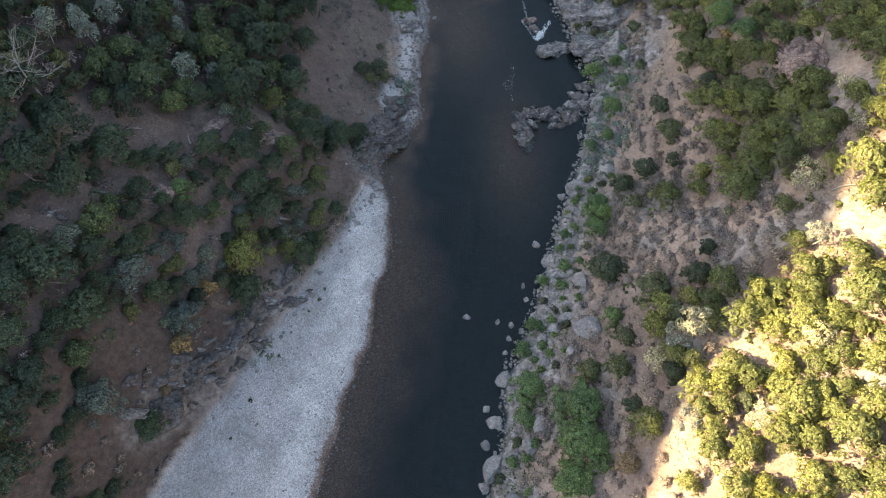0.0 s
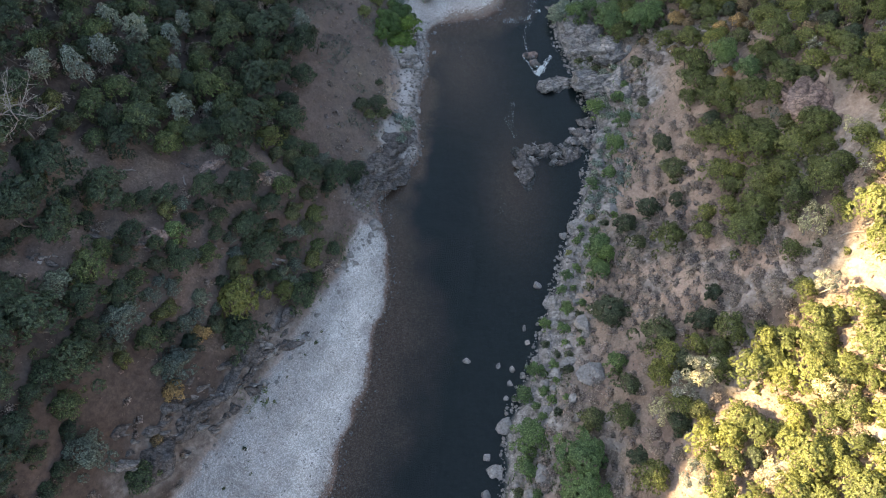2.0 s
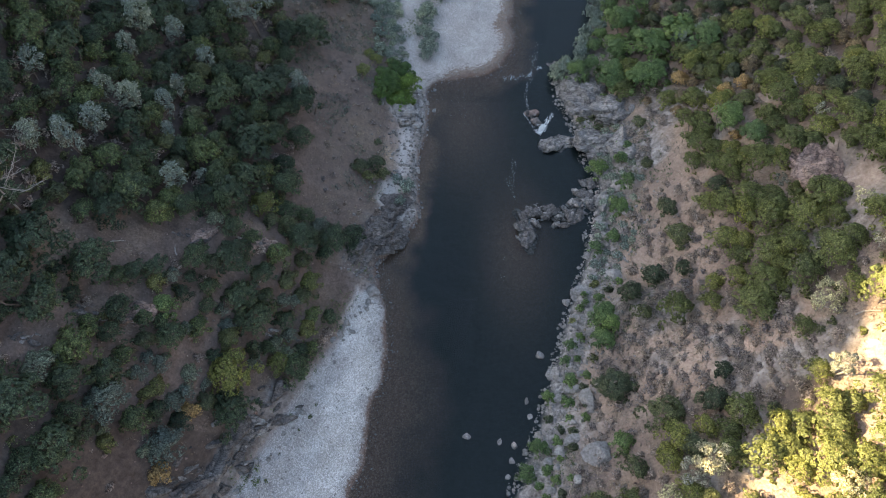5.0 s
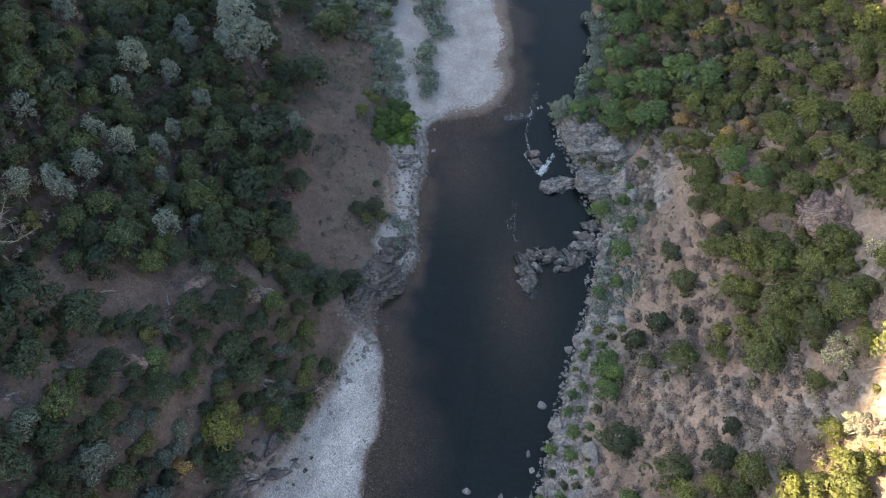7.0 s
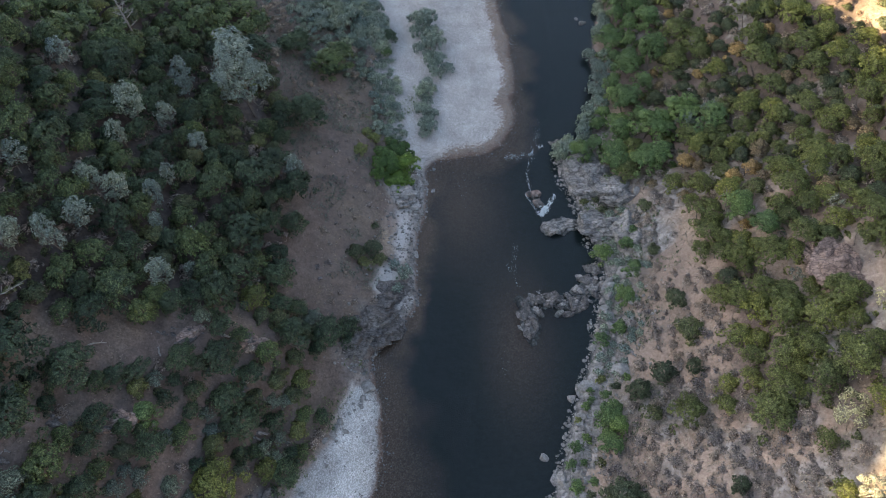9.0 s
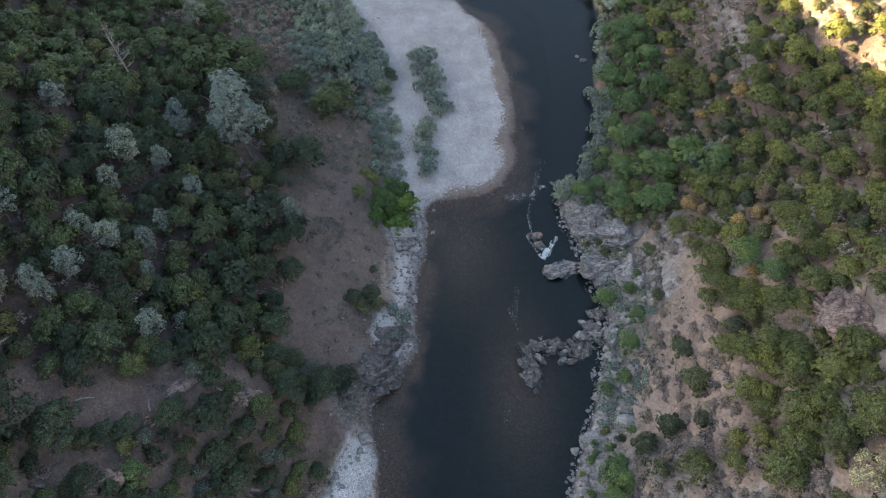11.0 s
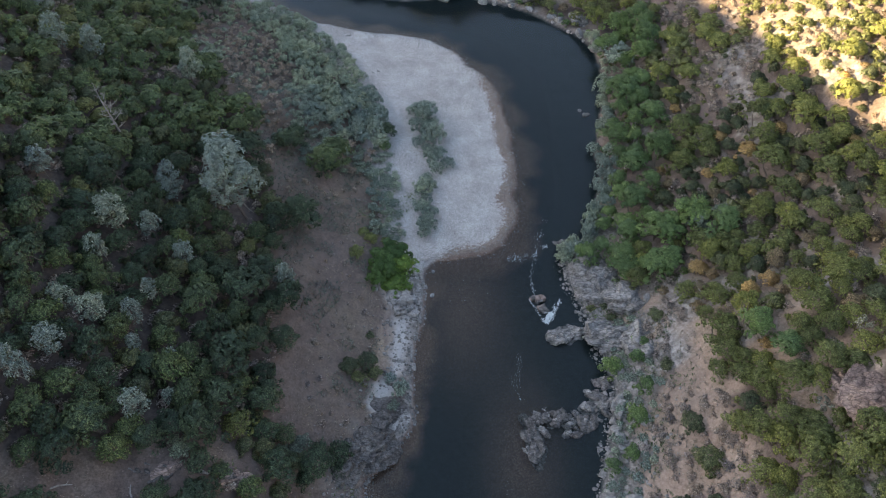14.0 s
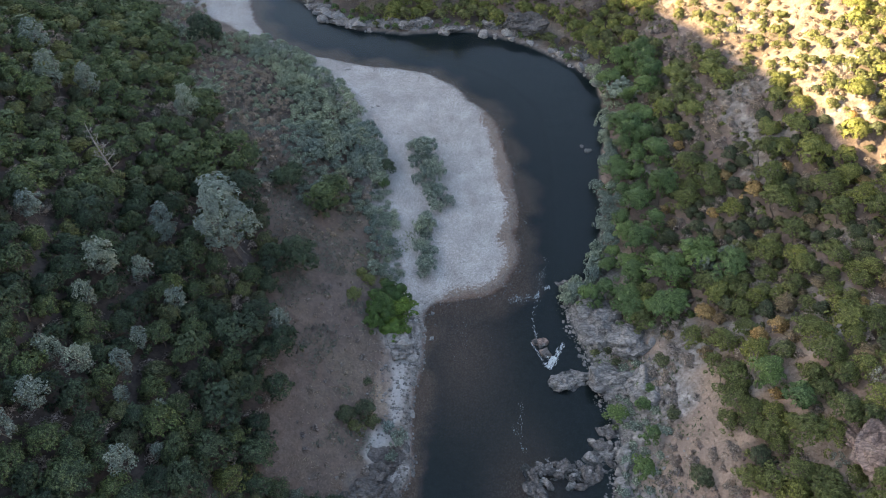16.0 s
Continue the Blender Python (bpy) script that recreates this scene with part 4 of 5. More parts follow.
# what is past counting: more of the same wood, in one piece
def thicket(name, rows, leaf_n, size, hgt, seed):
    """Many crowns in one mesh, each in the leaves of its kind."""
    kinds = ["oak", "scrub", "brush", "sage", "oak_east", "gold"]
    shapes = [leaves(np.random.default_rng(seed + k), dome(np.random.default_rng(seed + 50 + k), 13, hgt), leaf_n, size, 0.0, 0.25) for k in range(4)]
    small = [leaves(np.random.default_rng(seed + 9 + k), dome(np.random.default_rng(seed + 60 + k), 9, hgt), int(0.42 * leaf_n), 1.5 * size, 0.0, 0.25) for k in range(4)]
    fine = [leaves(np.random.default_rng(seed + 19 + k), dome(np.random.default_rng(seed + 70 + k), 20, 0.6, 0.42, (0.07, 0.11), 1.2), int(1.5 * leaf_n), 0.68 * size, 0.0, 0.3) for k in range(4)]
    co, faces, tint, ways, base = [], [], [], [], 0
    for k, (x, y, z, wide, key) in enumerate(rows):
        c, f, w = (fine if key == "sage" and wide > 2.5 else small if wide < 3.2 and leaf_n > 100 else shapes)[k % 4]
        a = k * 1.7
        ways.append(np.stack([w[:, 0] * math.cos(a) - w[:, 1] * math.sin(a), w[:, 0] * math.sin(a) + w[:, 1] * math.cos(a), w[:, 2]], 1))
        e = np.stack([c[:, 0] * math.cos(a) - c[:, 1] * math.sin(a), c[:, 0] * math.sin(a) + c[:, 1] * math.cos(a), c[:, 2] * (0.85 + 0.4 * (k % 7) / 7)], 1)
        faces.append(f + base)
        base += len(c)
        co.append(e * wide + (x, y, z - 0.1))
        tint += [kinds.index(key) if key in kinds else 1] * len(f)
    me = mesh_of(name, np.concatenate(co), np.concatenate(faces), OAK, np.concatenate(ways))
    for mat in (SCRUB_OAK, BRUSH, SAGE, LIVE_OAK, GOLD):
        me.materials.append(mat)
    me.polygons.foreach_set("material_index", tint)
    return new(name, me)


tagged(thicket("woodland", FAR, 300, 0.074, 0.74, 900), "dense olive green oak and brush wood", "woodland", kind="stuff")
tagged(thicket("undergrowth", UNDER, 72, 0.128, 0.55, 970), "low grey-green bushes between the trees", "undergrowth", kind="stuff")

# dead standing trees
for x, y, top, reach, branches, seed in ((-60.5, 72.0, 11.0, 8.0, 14, 3), (-59.5, 137.0, 15.0, 2.8, 16, 4), (-58.5, 63.5, 4.0, 1.0, 4, 5), (-61.0, 82.0, 7.0, 3.0, 8, 6), (54.0, 130.0, 7.0, 2.0, 6, 8)):
    ob = snag("dead_tree", np.random.default_rng(seed), top, reach, branches)
    ob.location = (x, y, height(x, y) - 0.2)
    tagged(ob, "bleached grey dead tree with bare limbs", "dead tree", "dead trees")


# ---- rocks ----
def stone(rng, level, cuts, rough, flat, half=None, keen=0.0):
    """An angular weathered stone about 2 m across: a ball cut by planes, with cracks."""
    bm = bmesh.new()
    bmesh.ops.create_icosphere(bm, subdivisions=level, radius=1.35)
    co = np.array([v.co[:] for v in bm.verts])
    planes = rng.normal(size=(cuts, 3))
    planes /= np.linalg.norm(planes, axis=1)[:, None]
    reach = rng.uniform(0.72, 1.05, cuts) - keen
    for p, c in zip(planes, reach):
        over = co @ p - c
        co -= np.where(over > 0, over * 0.92, 0)[:, None] * p
    if half:
        # jointed bedrock: blocks and fissures at true size
        co *= np.array(half)
        nrm = co / (np.array(half) ** 2)
        nrm /= np.linalg.norm(nrm, axis=1)[:, None]
        turn = rng.uniform(0, 3.1)
        u, w = co[:, 0] * math.cos(turn) + co[:, 1] * math.sin(turn), co[:, 1] * math.cos(turn) - co[:, 0] * math.sin(turn)
        for k, (long, short, deep) in enumerate(((4.2, 1.7, 0.75), (1.9, 0.75, 0.42), (0.8, 0.4, 0.2))):
            n3 = lattice(u / long + 0.6 * co[:, 2], w / short + 0.8 * co[:, 2], 210 + k + int(90 * turn))
            step = np.floor(n3 * 2.5) / 2.5 * 0.6 + 0.6 * n3
            co += nrm * (deep * min(1.0, max(half) / 5 + 0.35) * (step - 0.5 * np.exp(-(n3 / 0.10) ** 2)))[:, None]
    else:
        for k, size in enumerate((0.9, 0.38, 0.15)):
            n3 = lattice(co[:, 0] / size + 5 * co[:, 2], co[:, 1] / size + 3.3 * co[:, 2] / size, 200 + k)
            co *= (1 + rough * size * (n3 if k else -np.abs(n3)))[:, None]
        co[:, 2] *= flat
    for v, c in zip(bm.verts, co):
        v.co = c
    me = bpy.data.meshes.new("stone")
    bm.to_mesh(me)
    bm.free()
    return me


def set_stone(me, name, x, y, z, size, turn=0.0, tip=0.0):
    ob = new(name, me)
    ob.matrix_basis = Matrix.LocRotScale((x, y, z), Euler((tip, tip * 0.6, turn)), size)
    return ob


BOULDERS = []
for k in range(7):
    me = stone(np.random.default_rng(300 + k), 2, 13, 0.12, 0.85, None, 0.17)
    me.materials.append(BOULDER)
    BOULDERS.append(me)

# boulders that stand in or by the water: x, y and breadth
SHORE_STONES = [(17.0, 62.8, 2.0), (19.5, 59.0, 2.6), (4.0, 48.7, 1.3), (9.3, 47.9, 1.2), (11.1, 44.8, 1.3), (10.6, 42.3, 1.0), (14.4, 52.1, 1.2), (11.7, 47.4, 1.4),
                (14.1, 54.9, 1.1), (-12.2, 74.7, 2.4), (-1.8, 119.0, 1.2), (-1.7, 125.0, 1.0), (8.0, 30.6, 2.6), (7.2, 32.6, 1.5), (6.7, 26.6, 2.2), (7.6, 22.5, 4.6), (6.2, 20.3, 1.8),
                (10.2, 24.5, 3.0), (16.5, 44.0, 2.6), (24.0, 43.6, 4.8), (18.5, 45.8, 2.8), (20.5, 40.6, 2.2), (21.0, 37.6, 2.0), (-5.0, 102.8, 1.6), (-5.2, 113.4, 2.4), (-6.8, 116.6, 4.2),
                (-9.4, 118.2, 3.4), (36.0, 119.5, 2.2), (38.5, 115.4, 2.2), (34.4, 173.4, 2.0), (33.2, 175.2, 1.2), (-16.7, 188.2, 1.0), (-18.2, 187.7, 0.8), (-12.6, 151.5, 0.9)]
for k, (x, y, wide) in enumerate(SHORE_STONES):
    ob = set_stone(BOULDERS[k % 7], "boulder", x, y, max(height(x, y), -0.25) + 0.12 * wide, (wide * 0.55, wide * 0.42, wide * 0.40), k * 1.3, 0.2)
    tagged(ob, "grey angular boulder at the water's edge", "boulder", "boulders by the water")
gen = np.random.default_rng(9)
laid = 0
tries = gen.uniform((0, 16, 0), (36, 104, 1), (5200, 3))
for (x, y, q), z, d in zip(tries, *land(tries[:, 0], tries[:, 1])):
    if laid >= 165:
        break
    if not -1.7 < d < 8.5 or q > math.exp(-((d - 1.8) / 3.0) ** 2) or x < 2:
        continue
    wide = 0.4 + 3.0 * gen.uniform() ** 3.5
    ob = set_stone(BOULDERS[laid % 7], "boulder", x, y, max(z, -0.2) + 0.1 * wide, (wide * 0.55, wide * gen.uniform(0.35, 0.55), wide * 0.42), gen.uniform(0, 6.3), 0.25)
    tagged(ob, "pale grey boulder among the bank rubble", "boulder", "bank rubble")
    laid += 1
laid = 0
tries = gen.uniform((-48, 196, 0), (44, 246, 1), (5200, 3))
for (x, y, q), z, d in zip(tries, *land(tries[:, 0], tries[:, 1])):
    if laid >= 90:
        break
    if not east_of(x, y) or not -0.8 < d < 5 or q > math.exp(-((d - 0.8) / 1.6) ** 2):
        continue
    wide = 0.8 + 3.2 * gen.uniform() ** 2.5
    ob = set_stone(BOULDERS[laid % 7], "boulder", x, y, max(z, -0.2) + 0.1 * wide, (wide * 0.6, wide * gen.uniform(0.3, 0.5), wide * 0.42), gen.uniform(0, 6.3), 0.25)
    tagged(ob, "grey slab of rock along the far bank", "boulder", "far bank rocks")
    laid += 1
laid = 0
for y, q, w in gen.uniform((30, -1, 0), (73, 1, 1), (400, 3)):
    if laid >= 48:
        break
    x = float(along(WEST_FOOT, 1, np.array(y))) + 1.6 * q + (1.0 if y < 76 else 0)
    wide = 0.4 + 1.1 * w ** 2
    ob = set_stone(BOULDERS[laid % 7], "boulder", x, y, height(x, y) + 0.1 * wide, (wide * 0.55, wide * 0.42, wide * 0.4), q * 3, 0.2)
    tagged(ob, "pale boulder along the top of the cobble bar", "boulder", "bar boulders")
    laid += 1

# bedrock: x, y, z (None: by the slope), half sizes, turn, material, words
BEDROCK = [
    (30.6, 121.8, 0.5, (7.4, 9.4, 4.4), 0.15, ROCK, "rounded grey bedrock beside the rapids"),
    (35.5, 117.0, 1.6, (5.2, 5.0, 3.4), 0.15, ROCK, "rounded grey bedrock beside the rapids"),
    (24.2, 110.2, -0.1, (4.6, 2.7, 1.4), 0.2, ROCK, "low grey bedrock tongue in the river"),
    (33.0, 109.0, 1.0, (7.5, 4.6, 2.8), 0.1, ROCK, "fissured grey bedrock on the bank"),
    (40.0, 107.5, 3.2, (6.0, 4.8, 2.4), 0.5, ROCK, "fissured grey bedrock on the bank"),
    (26.0, 132.0, 0.0, (3.6, 1.5, 1.1), -0.1, ROCK, "low grey bedrock tongue in the river"),
    (19.5, 116.2, -0.1, (1.5, 0.9, 0.7), 0.4, REDROCK, "brown wet rock in the rapids"),
    (18.6, 118.4, -0.1, (1.6, 1.0, 0.6), 0.1, REDROCK, "brown wet rock in the rapids"),
    (16.0, 88.8, -0.45, (2.2, 5.2, 0.9), 0.1, DARKROCK, "dark wet base of a ledge in the river"),
    (22.5, 92.4, -0.45, (6.0, 1.8, 0.9), -0.05, DARKROCK, "dark wet base of a ledge in the river"),
    (28.0, 95.6, -0.3, (4.0, 2.8, 1.2), 0.3, ROCK, "fissured grey ledge rising from the river"),
    (29.0, 100.4, 0.0, (1.7, 0.9, 0.8), 0.1, ROCK, "fissured grey ledge rising from the river"),
    (29.6, 86.3, 0.1, (2.5, 1.6, 1.1), 0.3, ROCK, "pale jointed rock on the bank"),
    (-11.2, 86.8, 1.3, (4.2, 5.4, 3.2), -0.5, DARKROCK, "dark jointed cliff rock at the water"),
    (-9.6, 92.4, 1.0, (4.0, 3.8, 2.8), 0.3, DARKROCK, "dark jointed cliff rock at the water"),
    (-16.0, 82.6, 3.4, (4.4, 3.6, 2.8), 0.2, DARKROCK, "dark jointed cliff rock above the water"),
    (-7.4, 115.0, 1.0, (3.6, 2.6, 2.0), 0.3, ROCK, "grey rock shelf on the west bank"),
    (-7.2, 108.6, 0.5, (1.9, 2.6, 1.1), 0.1, ROCK, "grey rock shelf on the west bank"),
    (62.6, 82.2, None, (9.2, 5.0, 3.0), 2.13, REDROCK, "bare brown rock outcrop among oaks"),
    (60.0, 88.0, None, (4.4, 3.0, 2.0), -0.6, REDROCK, "bare brown rock outcrop among oaks"),
    (-38.6, 36.4, None, (2.2, 4.4, 2.2), -0.5, DARKROCK, "dark layered rock above the cobble bar"),
    (-42.0, 30.6, None, (2.2, 4.0, 2.2), -0.5, DARKROCK, "dark layered rock above the cobble bar"),
    (-34.4, 42.6, None, (1.8, 4.2, 1.9), -0.55, DARKROCK, "dark layered rock above the cobble bar"),
    (-30.4, 48.4, None, (1.5, 3.4, 1.5), -0.6, DARKROCK, "dark layered rock above the cobble bar"),
    (-26.6, 54.2, None, (1.2, 3.0, 1.1), -0.6, DARKROCK, "dark layered rock above the cobble bar"),
    (-45.5, 59.6, None, (4.8, 1.9, 1.6), 0.15, REDROCK, "brown rock ledge on the west slope"),
    (-37.8, 75.2, None, (2.4, 1.3, 0.9), 0.1, REDROCK, "brown rock ledge on the west slope"),
    (-29.6, 75.0, None, (3.0, 1.7, 1.2), 0.4, REDROCK, "brown rock ledge on the west slope"),
    (-24.0, 227.5, 0.3, (4.4, 2.4, 1.4), 0.2, BOULDER, "pale rock slabs on the far bank"),
    (-31.0, 229.5, 0.3, (3.2, 2.2, 1.3), -0.3, BOULDER, "pale rock slabs on the far bank"),
    (-38.0, 236.6, 0.2, (5.0, 2.6, 1.3), -0.5, BOULDER, "pale rock slabs on the far bank"),
    (-17.0, 227.6, 0.5, (5.2, 2.4, 1.7), -0.2, ROCK, "grey rock slabs on the far bank"),
    (1.5, 225.2, 0.4, (5.0, 2.2, 1.4), 0.0, ROCK, "grey rock slabs on the far bank"),
    (-9.0, 226.5, 0.8, (6.5, 2.8, 2.2), 0.1, ROCK, "grey rock slabs on the far bank"),
    (12.6, 226.6, 1.0, (3.6, 2.6, 2.4), 0.1, ROCK, "grey rock slabs on the far bank"),
    (22.5, 224.0, 2.6, (7.0, 3.4, 4.2), -0.35, DARKROCK, "dark columned rock face on the far bank"),
    (36.5, 211.5, 1.4, (3.4, 2.4, 2.2), -0.6, ROCK, "grey rock slabs on the far bank"),
]
for k, (x, y, z, size, turn, mat, words) in enumerate(BEDROCK):
    z = height(x, y) - (0.15 if mat is REDROCK else -0.12) * size[2] if z is None else z
    big = max(size) > 5
    me = stone(np.random.default_rng(400 + k), 5 if big else 4, 16 if big else 13, 0.13, 1.0, [0.85 * s for s in size])
    me.materials.append(mat)
    tagged(set_stone(me, "bedrock_outcrop", x, y, z, (1, 1, 1), turn), words, "rock", "bedrock")

# the ledge across the river: broken blocks along its line
LEDGE_BLOCKS = []
for k in range(5):
    me = stone(np.random.default_rng(440 + k), 3, 12, 0.1, 1.0, (1.0, 0.62, 0.5))
    me.materials.append(ROCK if k % 3 == 1 else DARKROCK)
    LEDGE_BLOCKS.append(me)
gen = np.random.default_rng(12)
for (ax, ay), (bx, by), width, count, big in (((15.6, 84.6), (16.4, 92.6), 1.2, 17, 1.0), ((16.4, 93.2), (20.4, 93.4), 0.7, 10, 1.0), ((20.4, 91.6), (26.6, 92.2), 0.9, 15, 1.2),
                                              ((25.4, 94.6), (30.6, 96.6), 1.5, 20, 1.3), ((27.6, 100.2), (30.6, 100.4), 0.4, 5, 1.0), ((27.6, 86.0), (30.5, 87.6), 0.8, 8, 1.3), ((18.4, 118.6), (20.0, 116.0), 0.6, 6, 0.9)):
    for k in range(int(1.5 * count)):
        t = (k + gen.uniform(0.1, 0.9)) / (1.5 * count)
        way = math.atan2(by - ay, bx - ax)
        x, y = ax + (bx - ax) * t + gen.normal() * width * 0.7, ay + (by - ay) * t + gen.normal() * width
        s = big * gen.uniform(0.35, 1.0)
        ob = set_stone(LEDGE_BLOCKS[int(gen.integers(5))], "ledge_block", x, y, gen.uniform(-0.25, 0.05), (s, s * 0.95, s * gen.uniform(0.7, 1.2)), gen.uniform(0, 6.3), gen.normal() * 0.15)
        tagged(ob, "fissured grey rock of a ledge in the river", "rock", "river ledge")

# broken slabs above the cobble bar, lying along the slope
for k in range(110):
    t = gen.uniform(0, 1)
    x, y = -44.5 + 19.5 * t + gen.normal() * 1.7, 28 + 28 * t + gen.normal() * 1.2
    s = gen.uniform(0.5, 1.5) * (1.15 - 0.45 * t)
    ob = set_stone(LEDGE_BLOCKS[k % 5], "broken_rock", x, y, height(x, y) + 0.05 * s, (s * gen.uniform(1.0, 1.9), s * 0.8, s * gen.uniform(0.6, 1.1)), 0.35 + gen.normal() * 0.35, gen.normal() * 0.25)
    tagged(ob, "broken dark slab above the cobble bar", "rock", "slabs above the bar")

# dark broken ledges in the soil of the west slope
for cx, cy in ((-38.7, 75.4), (-31.3, 75.6), (-29.3, 75.3), (-46.6, 59.0), (-50.0, 59.4), (-30.3, 68.7), (-36.6, 62.9), (-55.6, 53.4), (-27.4, 63.2), (-37.1, 54.0)):
    for k in range(7):
        x, y, s = cx + gen.normal() * 1.5, cy + gen.normal() * 0.6, gen.uniform(0.35, 1.0)
        ob = set_stone(LEDGE_BLOCKS[k % 5], "slope_rock", x, y, height(x, y), (s * gen.uniform(1.0, 1.8), s * 0.8, s * gen.uniform(0.7, 1.2)), gen.normal() * 0.4, gen.normal() * 0.25)
        tagged(ob, "dark broken rock in the slope's soil", "rock", "slope rocks")


def litter_mesh(name, spots, size_of, mat, seed):
    """Many small stones in one mesh."""
    base = stone(np.random.default_rng(seed), 1, 8, 0.1, 0.7)
    c0 = np.array([v.co[:] for v in base.vertices])
    f0 = np.array([p.vertices[:] for p in base.polygons])
    g = np.random.default_rng(seed + 1)
    p = np.array(spots)
    n = len(p)
    a, s = g.uniform(0, 6.3, n), size_of(g, n)
    stretch = g.uniform(0.6, 1.0, (n, 1))
    x = c0[:, 0] * np.cos(a)[:, None] - c0[:, 1] * np.sin(a)[:, None] * stretch
    y = c0[:, 0] * np.sin(a)[:, None] + c0[:, 1] * np.cos(a)[:, None] * stretch
    co = np.stack([x, y, np.tile(c0[:, 2], (n, 1))], -1) * s[:, None, None] + p[:, None, :]
    faces = f0[None] + (np.arange(n) * len(c0))[:, None, None]
    return mesh_of(name, co.reshape(-1, 3), faces.reshape(-1, 3), mat)


def sprinkle(seed, count, box, keep):
    g = np.random.default_rng(seed)
    p = g.uniform((box[0], box[1]), (box[2], box[3]), (count, 2))
    z, d = land(p[:, 0], p[:, 1])
    ok = keep(p[:, 0], p[:, 1], z, d, g.uniform(0, 1, count))
    return np.column_stack([p, z])[ok]


rub = sprinkle(21, 26000, (2, 14, 46, 128), lambda x, y, z, d, q: east_of(x, y) & (d > -1.5) & (q < np.exp(-(np.maximum(d, 0) / 5.5) ** 2)))[:3400]
tagged(new("bank_rubble", litter_mesh("bank_rubble", rub, lambda g, n: 0.10 + 0.30 * g.uniform(0, 1, n) ** 3, BOULDER, 31)), "small grey broken stones along the bank", "rubble", kind="stuff")
cob = sprinkle(22, 60000, (-50, 14, 20, 212), lambda x, y, z, d, q: ~east_of(x, y) & (d > -2.2) & (z < 1.9) & ((y < 84) | (y > 122)) & (q < 0.12 + np.exp(-((d - 0.2) / 1.6) ** 2)))[:3400]
tagged(new("bar_cobbles", litter_mesh("bar_cobbles", cob, lambda g, n: 0.07 + 0.12 * g.uniform(0, 1, n) ** 2, BOULDER, 33)), "loose pale cobbles on the gravel bars", "cobbles", kind="stuff")
scree = sprinkle(23, 30000, (-30, 77, -3, 124), lambda x, y, z, d, q: ~east_of(x, y) & (d > -0.8) & (q < np.exp(-(np.maximum(d, 0) / 4.5) ** 2)))[:1500]
tagged(new("west_rubble", litter_mesh("west_rubble", scree, lambda g, n: 0.10 + 0.35 * g.uniform(0, 1, n) ** 3, ROCK, 35)), "small broken stones below the west slope", "rubble", kind="stuff")
hillstones = sprinkle(24, 16000, (-70, 14, 75, 140), lambda x, y, z, d, q: (d > 8) & (z > 3) & (fractal(x, y, 9, 81, 4) > 0.05) & (q < 0.35))[:1300]
tagged(new("slope_stones", litter_mesh("slope_stones", hillstones, lambda g, n: 0.08 + 0.35 * g.uniform(0, 1, n) ** 4, REDROCK, 37)), "scattered brown stones on the slopes", "stones", kind="stuff")


# ---- grass, weeds, white water, logs ----
def tufts(name, spots, size, mat, seed, blades=7):
    """Grass or weed tufts, each a few bent blades, in one mesh."""
    g = np.random.default_rng(seed)
    p = np.repeat(np.array(spots), blades, 0)
    n = len(p)
    a = g.uniform(0, 6.3, n)
    s = size * g.uniform(0.5, 1.4, n)
    out = np.stack([np.cos(a), np.sin(a), np.zeros(n)], 1)
    side = np.stack([-np.sin(a), np.cos(a), np.zeros(n)], 1)
    root = p + out * (0.15 * s)[:, None]
    tip = p + out * (0.9 * s)[:, None] + np.array((0, 0, 1)) * (s * g.uniform(0.5, 1.0, n))[:, None]
    w = (0.22 * s)[:, None]
    midp = root * 0.45 + tip * 0.55 + np.array((0, 0, 1)) * (0.18 * s)[:, None]
    co = np.stack([midp - side * w, root * 0.1 + tip * 0.9, root], 1).reshape(-1, 3)
    return mesh_of(name, co, np.arange(n * 3).reshape(-1, 3), mat)


weeds = sprinkle(41, 26000, (2, 14, 48, 130), lambda x, y, z, d, q: east_of(x, y) & (d > 0.2) & (d < 12) & (fractal(x, y, 5, 141, 3) > 0.1) & (q < 0.5))[:2600]
tagged(new("bank_weeds", tufts("bank_weeds", weeds, 0.42, WEED, 51)), "green weeds between the bank rocks", "weeds", kind="stuff")
west_weeds = sprinkle(42, 26000, (-40, 30, -3, 165), lambda x, y, z, d, q: ~east_of(x, y) & (z > 1.4) & (d < 18) & (fractal(x, y, 6, 151, 3) > 0.22) & (q < 0.4) & ((y > 126) | (y < 80)))[:900]
tagged(new("west_weeds", tufts("west_weeds", west_weeds, 0.40, WEED, 52)), "green weeds on the west bank", "weeds", kind="stuff")
straw = sprinkle(43, 60000, (-60, 14, 90, 200), lambda x, y, z, d, q: (d > 5) & (z > 2.4) & (fractal(x, y, 7, 161, 3) > -0.1) & (q < 0.4) & (forest(x, y) < 0.3))[:9000]
open_slope = sprinkle(44, 60000, (14, 18, 62, 128), lambda x, y, z, d, q: east_of(x, y) & (d > 3) & (fractal(x, y, 6, 191, 3) > -0.35))[:13000]
straw = np.concatenate([straw, open_slope])
tagged(new("dry_grass", tufts("dry_grass", straw, 0.34, STRAW, 53, 5)), "dry straw-coloured grass on the slopes", "grass", kind="stuff")

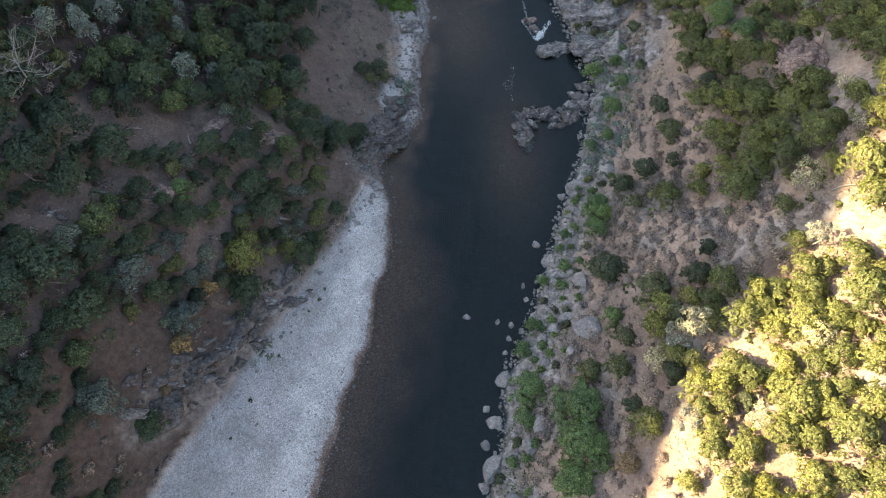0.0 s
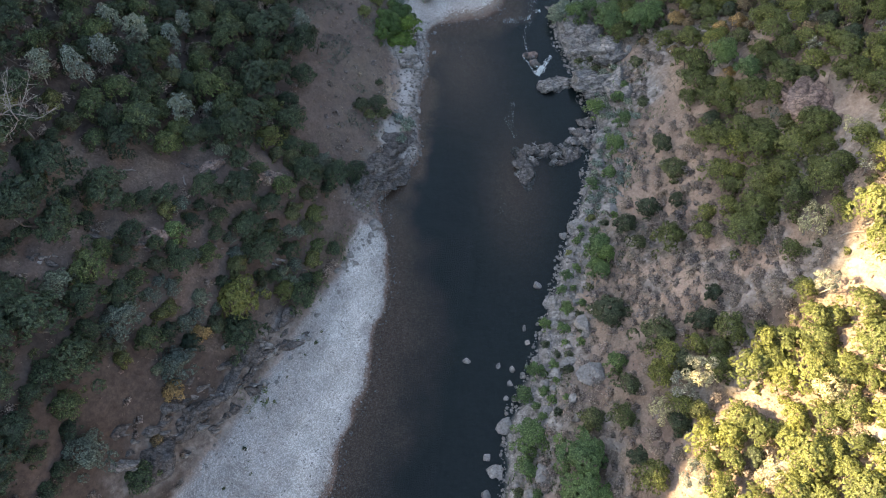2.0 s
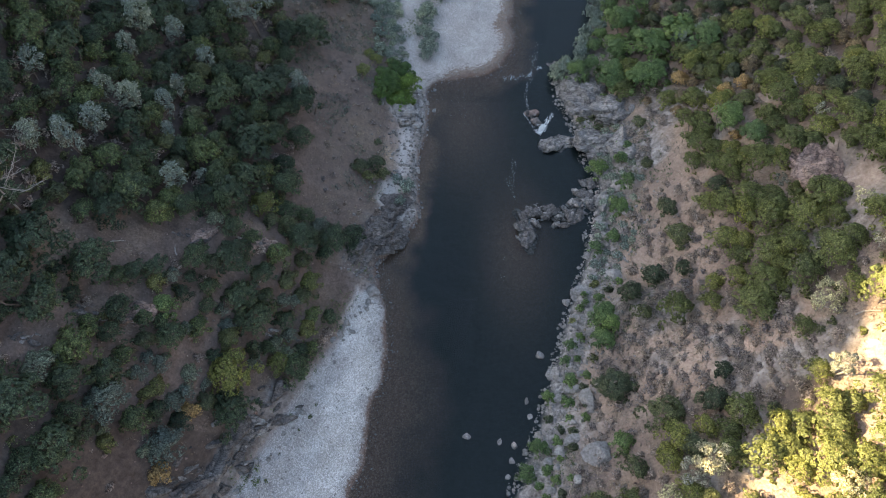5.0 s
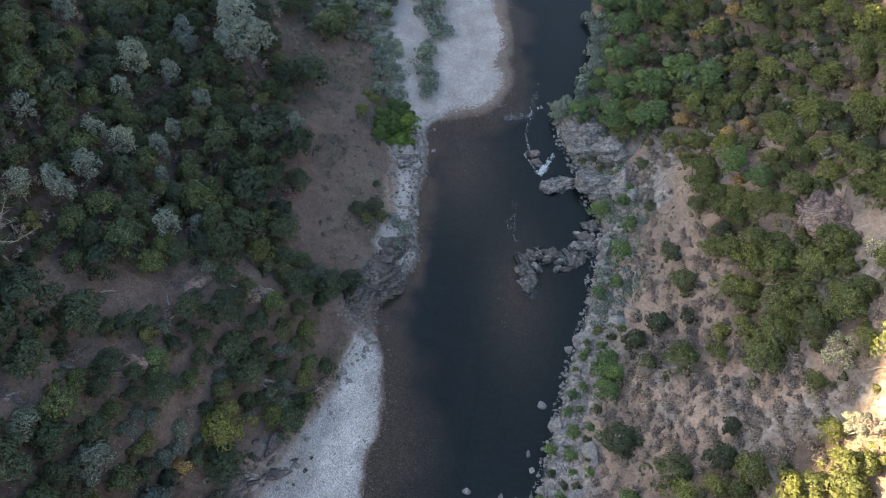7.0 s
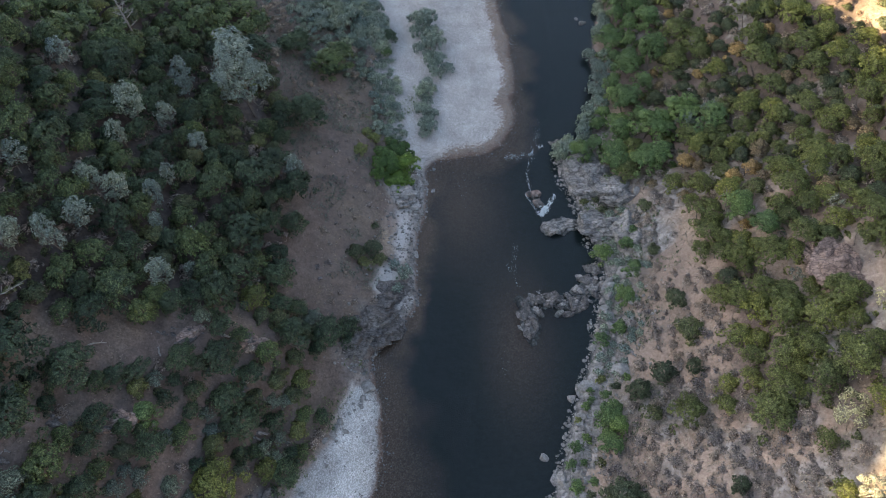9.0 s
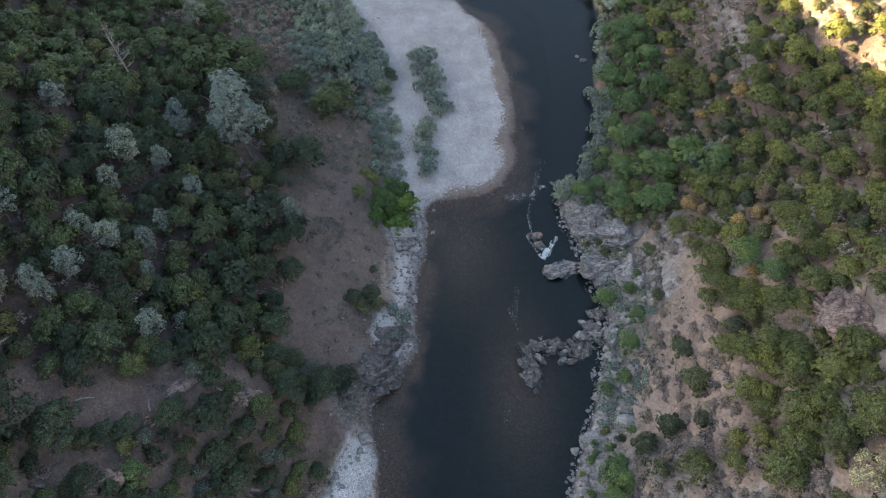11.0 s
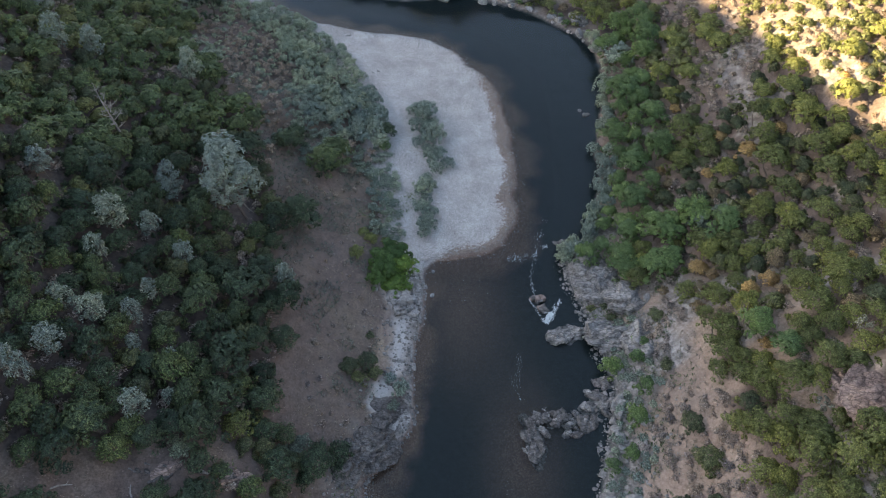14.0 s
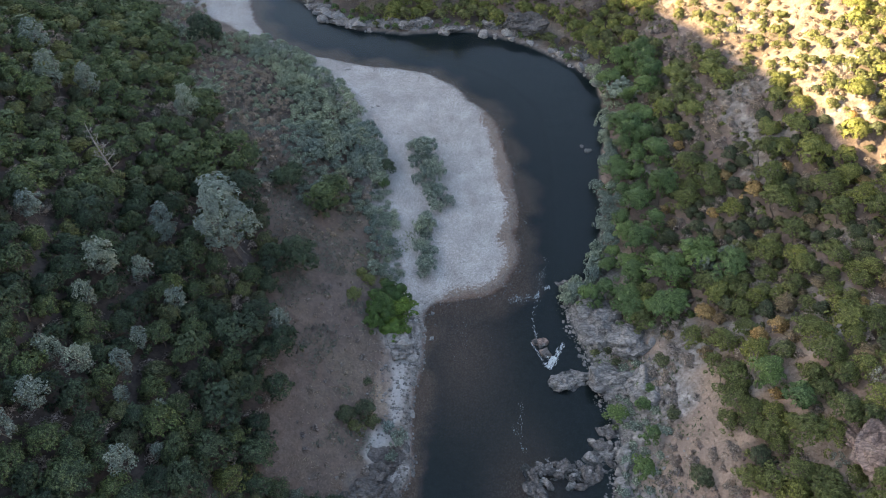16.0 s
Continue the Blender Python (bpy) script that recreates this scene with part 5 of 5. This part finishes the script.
stubble = sprinkle(45, 60000, (-52, 88, -9, 196), lambda x, y, z, d, q: ~east_of(x, y) & (z > 2.2) & (d > 6) & (forest(x, y) < 0.25) & (fractal(x, y, 8, 201, 3) + 0.012 * (y - 110) > 0.0) & (q < 0.6))[:8600]
tagged(new("terrace_stubble", tufts("terrace_stubble", stubble, 0.40, GREYLEAF, 54, 5)), "grey-green dry stubble on the river terrace", "stubble", kind="stuff")


def flecks(name, lines, seed):
    """Broken water: ragged flecks along lines of x, y, width and closeness."""
    g = np.random.default_rng(seed)
    quads = []
    for (ax, ay), (bx, by), width, count, size in lines:
        count = int(1.5 * count)
        t = g.uniform(0, 1, count)
        way = math.atan2(by - ay, bx - ax)
        off = g.normal(0, width, count)
        x, y = ax + (bx - ax) * t - math.sin(way) * off, ay + (by - ay) * t + math.cos(way) * off
        for cx, cy in zip(x, y):
            a, s = way + g.normal() * 0.28, 0.70 * size * g.uniform(0.3, 1.9)
            u, v = np.array((math.cos(a), math.sin(a))), np.array((-math.sin(a), math.cos(a)))
            z = g.uniform(0.02, 0.16)
            ring = []
            for k in range(6):
                r = g.uniform(0.6, 1.2)
                e = u * math.cos(k * 1.047) * s * r + v * math.sin(k * 1.047) * s * 0.13 * r
                ring.append((cx + e[0], cy + e[1], z + g.uniform(-0.02, 0.05)))
            quads.append(ring)
    co = np.array(quads).reshape(-1, 3)
    return mesh_of(name, co, np.arange(len(co)).reshape(-1, 6), FOAM)


RAPIDS = [((19.8, 112.8), (21.2, 114.9), 0.34, 120, 0.42), ((21.0, 114.4), (23.2, 118.0), 0.26, 44, 0.36), ((19.6, 113.0), (17.0, 118.4), 0.12, 50, 0.20),
          ((18.3, 119.0), (17.7, 123.8), 0.16, 40, 0.18), ((17.7, 123.8), (19.6, 130.8), 0.26, 44, 0.15), ((13.4, 128.2), (15.6, 129.0), 0.55, 40, 0.20),
          ((15.6, 128.2), (17.6, 129.6), 0.45, 30, 0.18), ((18.6, 129.0), (19.6, 130.2), 0.25, 26, 0.22), ((19.6, 130.8), (20.5, 135.4), 0.45, 34, 0.16), ((20.5, 135.4), (22.0, 139.4), 0.4, 16, 0.14), ((20.6, 131.2), (21.8, 131.8), 0.25, 22, 0.24)]
tagged(new("white_water", flecks("white_water", RAPIDS, 61)), "white foaming water of the small rapids", "rapids", kind="stuff")
RIPPLES = [((14.6, 105.8), (13.4, 98.6), 0.45, 40, 0.16), ((12.6, 101.0), (14.6, 95.5), 0.35, 18, 0.13), ((4.3, 127.0), (3.8, 113.0), 0.9, 34, 0.10), ((10.6, 84.0), (11.4, 76.0), 0.6, 16, 0.10),
           ((1.0, 124.0), (9.0, 118.0), 2.0, 30, 0.09)]
tagged(new("ripples", flecks("ripples", RIPPLES, 62)), "small pale ripples on the shallow river", "ripples", kind="stuff")

for k, (x, y, long, turn) in enumerate(((57.5, 57.0, 3.4, -0.35), (-41.5, 72.0, 1.8, 1.9), (-49.0, 71.0, 2.6, 0.4), (-27.5, 103.0, 2.2, 0.2), (40.5, 68.5, 2.4, 0.9), (47.0, 55.5, 2.0, 0.5), (-26.0, 205.0, 1.6, 0.3), (45.3, 146.4, 3.6, 0.2), (46.2, 147.2, 2.8, -0.3), (44.6, 145.8, 2.4, 0.6))):
    pts = [(-long / 2, 0, 0.05), (-long / 6, 0.06 * long, 0.12), (long / 5, 0.02 * long, 0.10), (long / 2, -0.05 * long, 0.04)]
    pieces = [limb(pts, [0.13, 0.12, 0.09, 0.04], 6), limb([pts[2], (long * 0.32, long * 0.14, 0.25)], [0.05, 0.02], 4)]
    ob = new("fallen_log", mesh_of("fallen_log", *joined(pieces), DEADWOOD))
    dz = (height(x + 0.5 * math.cos(turn), y + 0.5 * math.sin(turn)) - height(x - 0.5 * math.cos(turn), y - 0.5 * math.sin(turn)))
    ob.matrix_basis = Matrix.LocRotScale((x, y, height(x, y) + 0.02), Euler((0, -math.atan(dz), turn), "XYZ"), None)
    tagged(ob, "bleached fallen log on the ground", "log", "fallen logs")
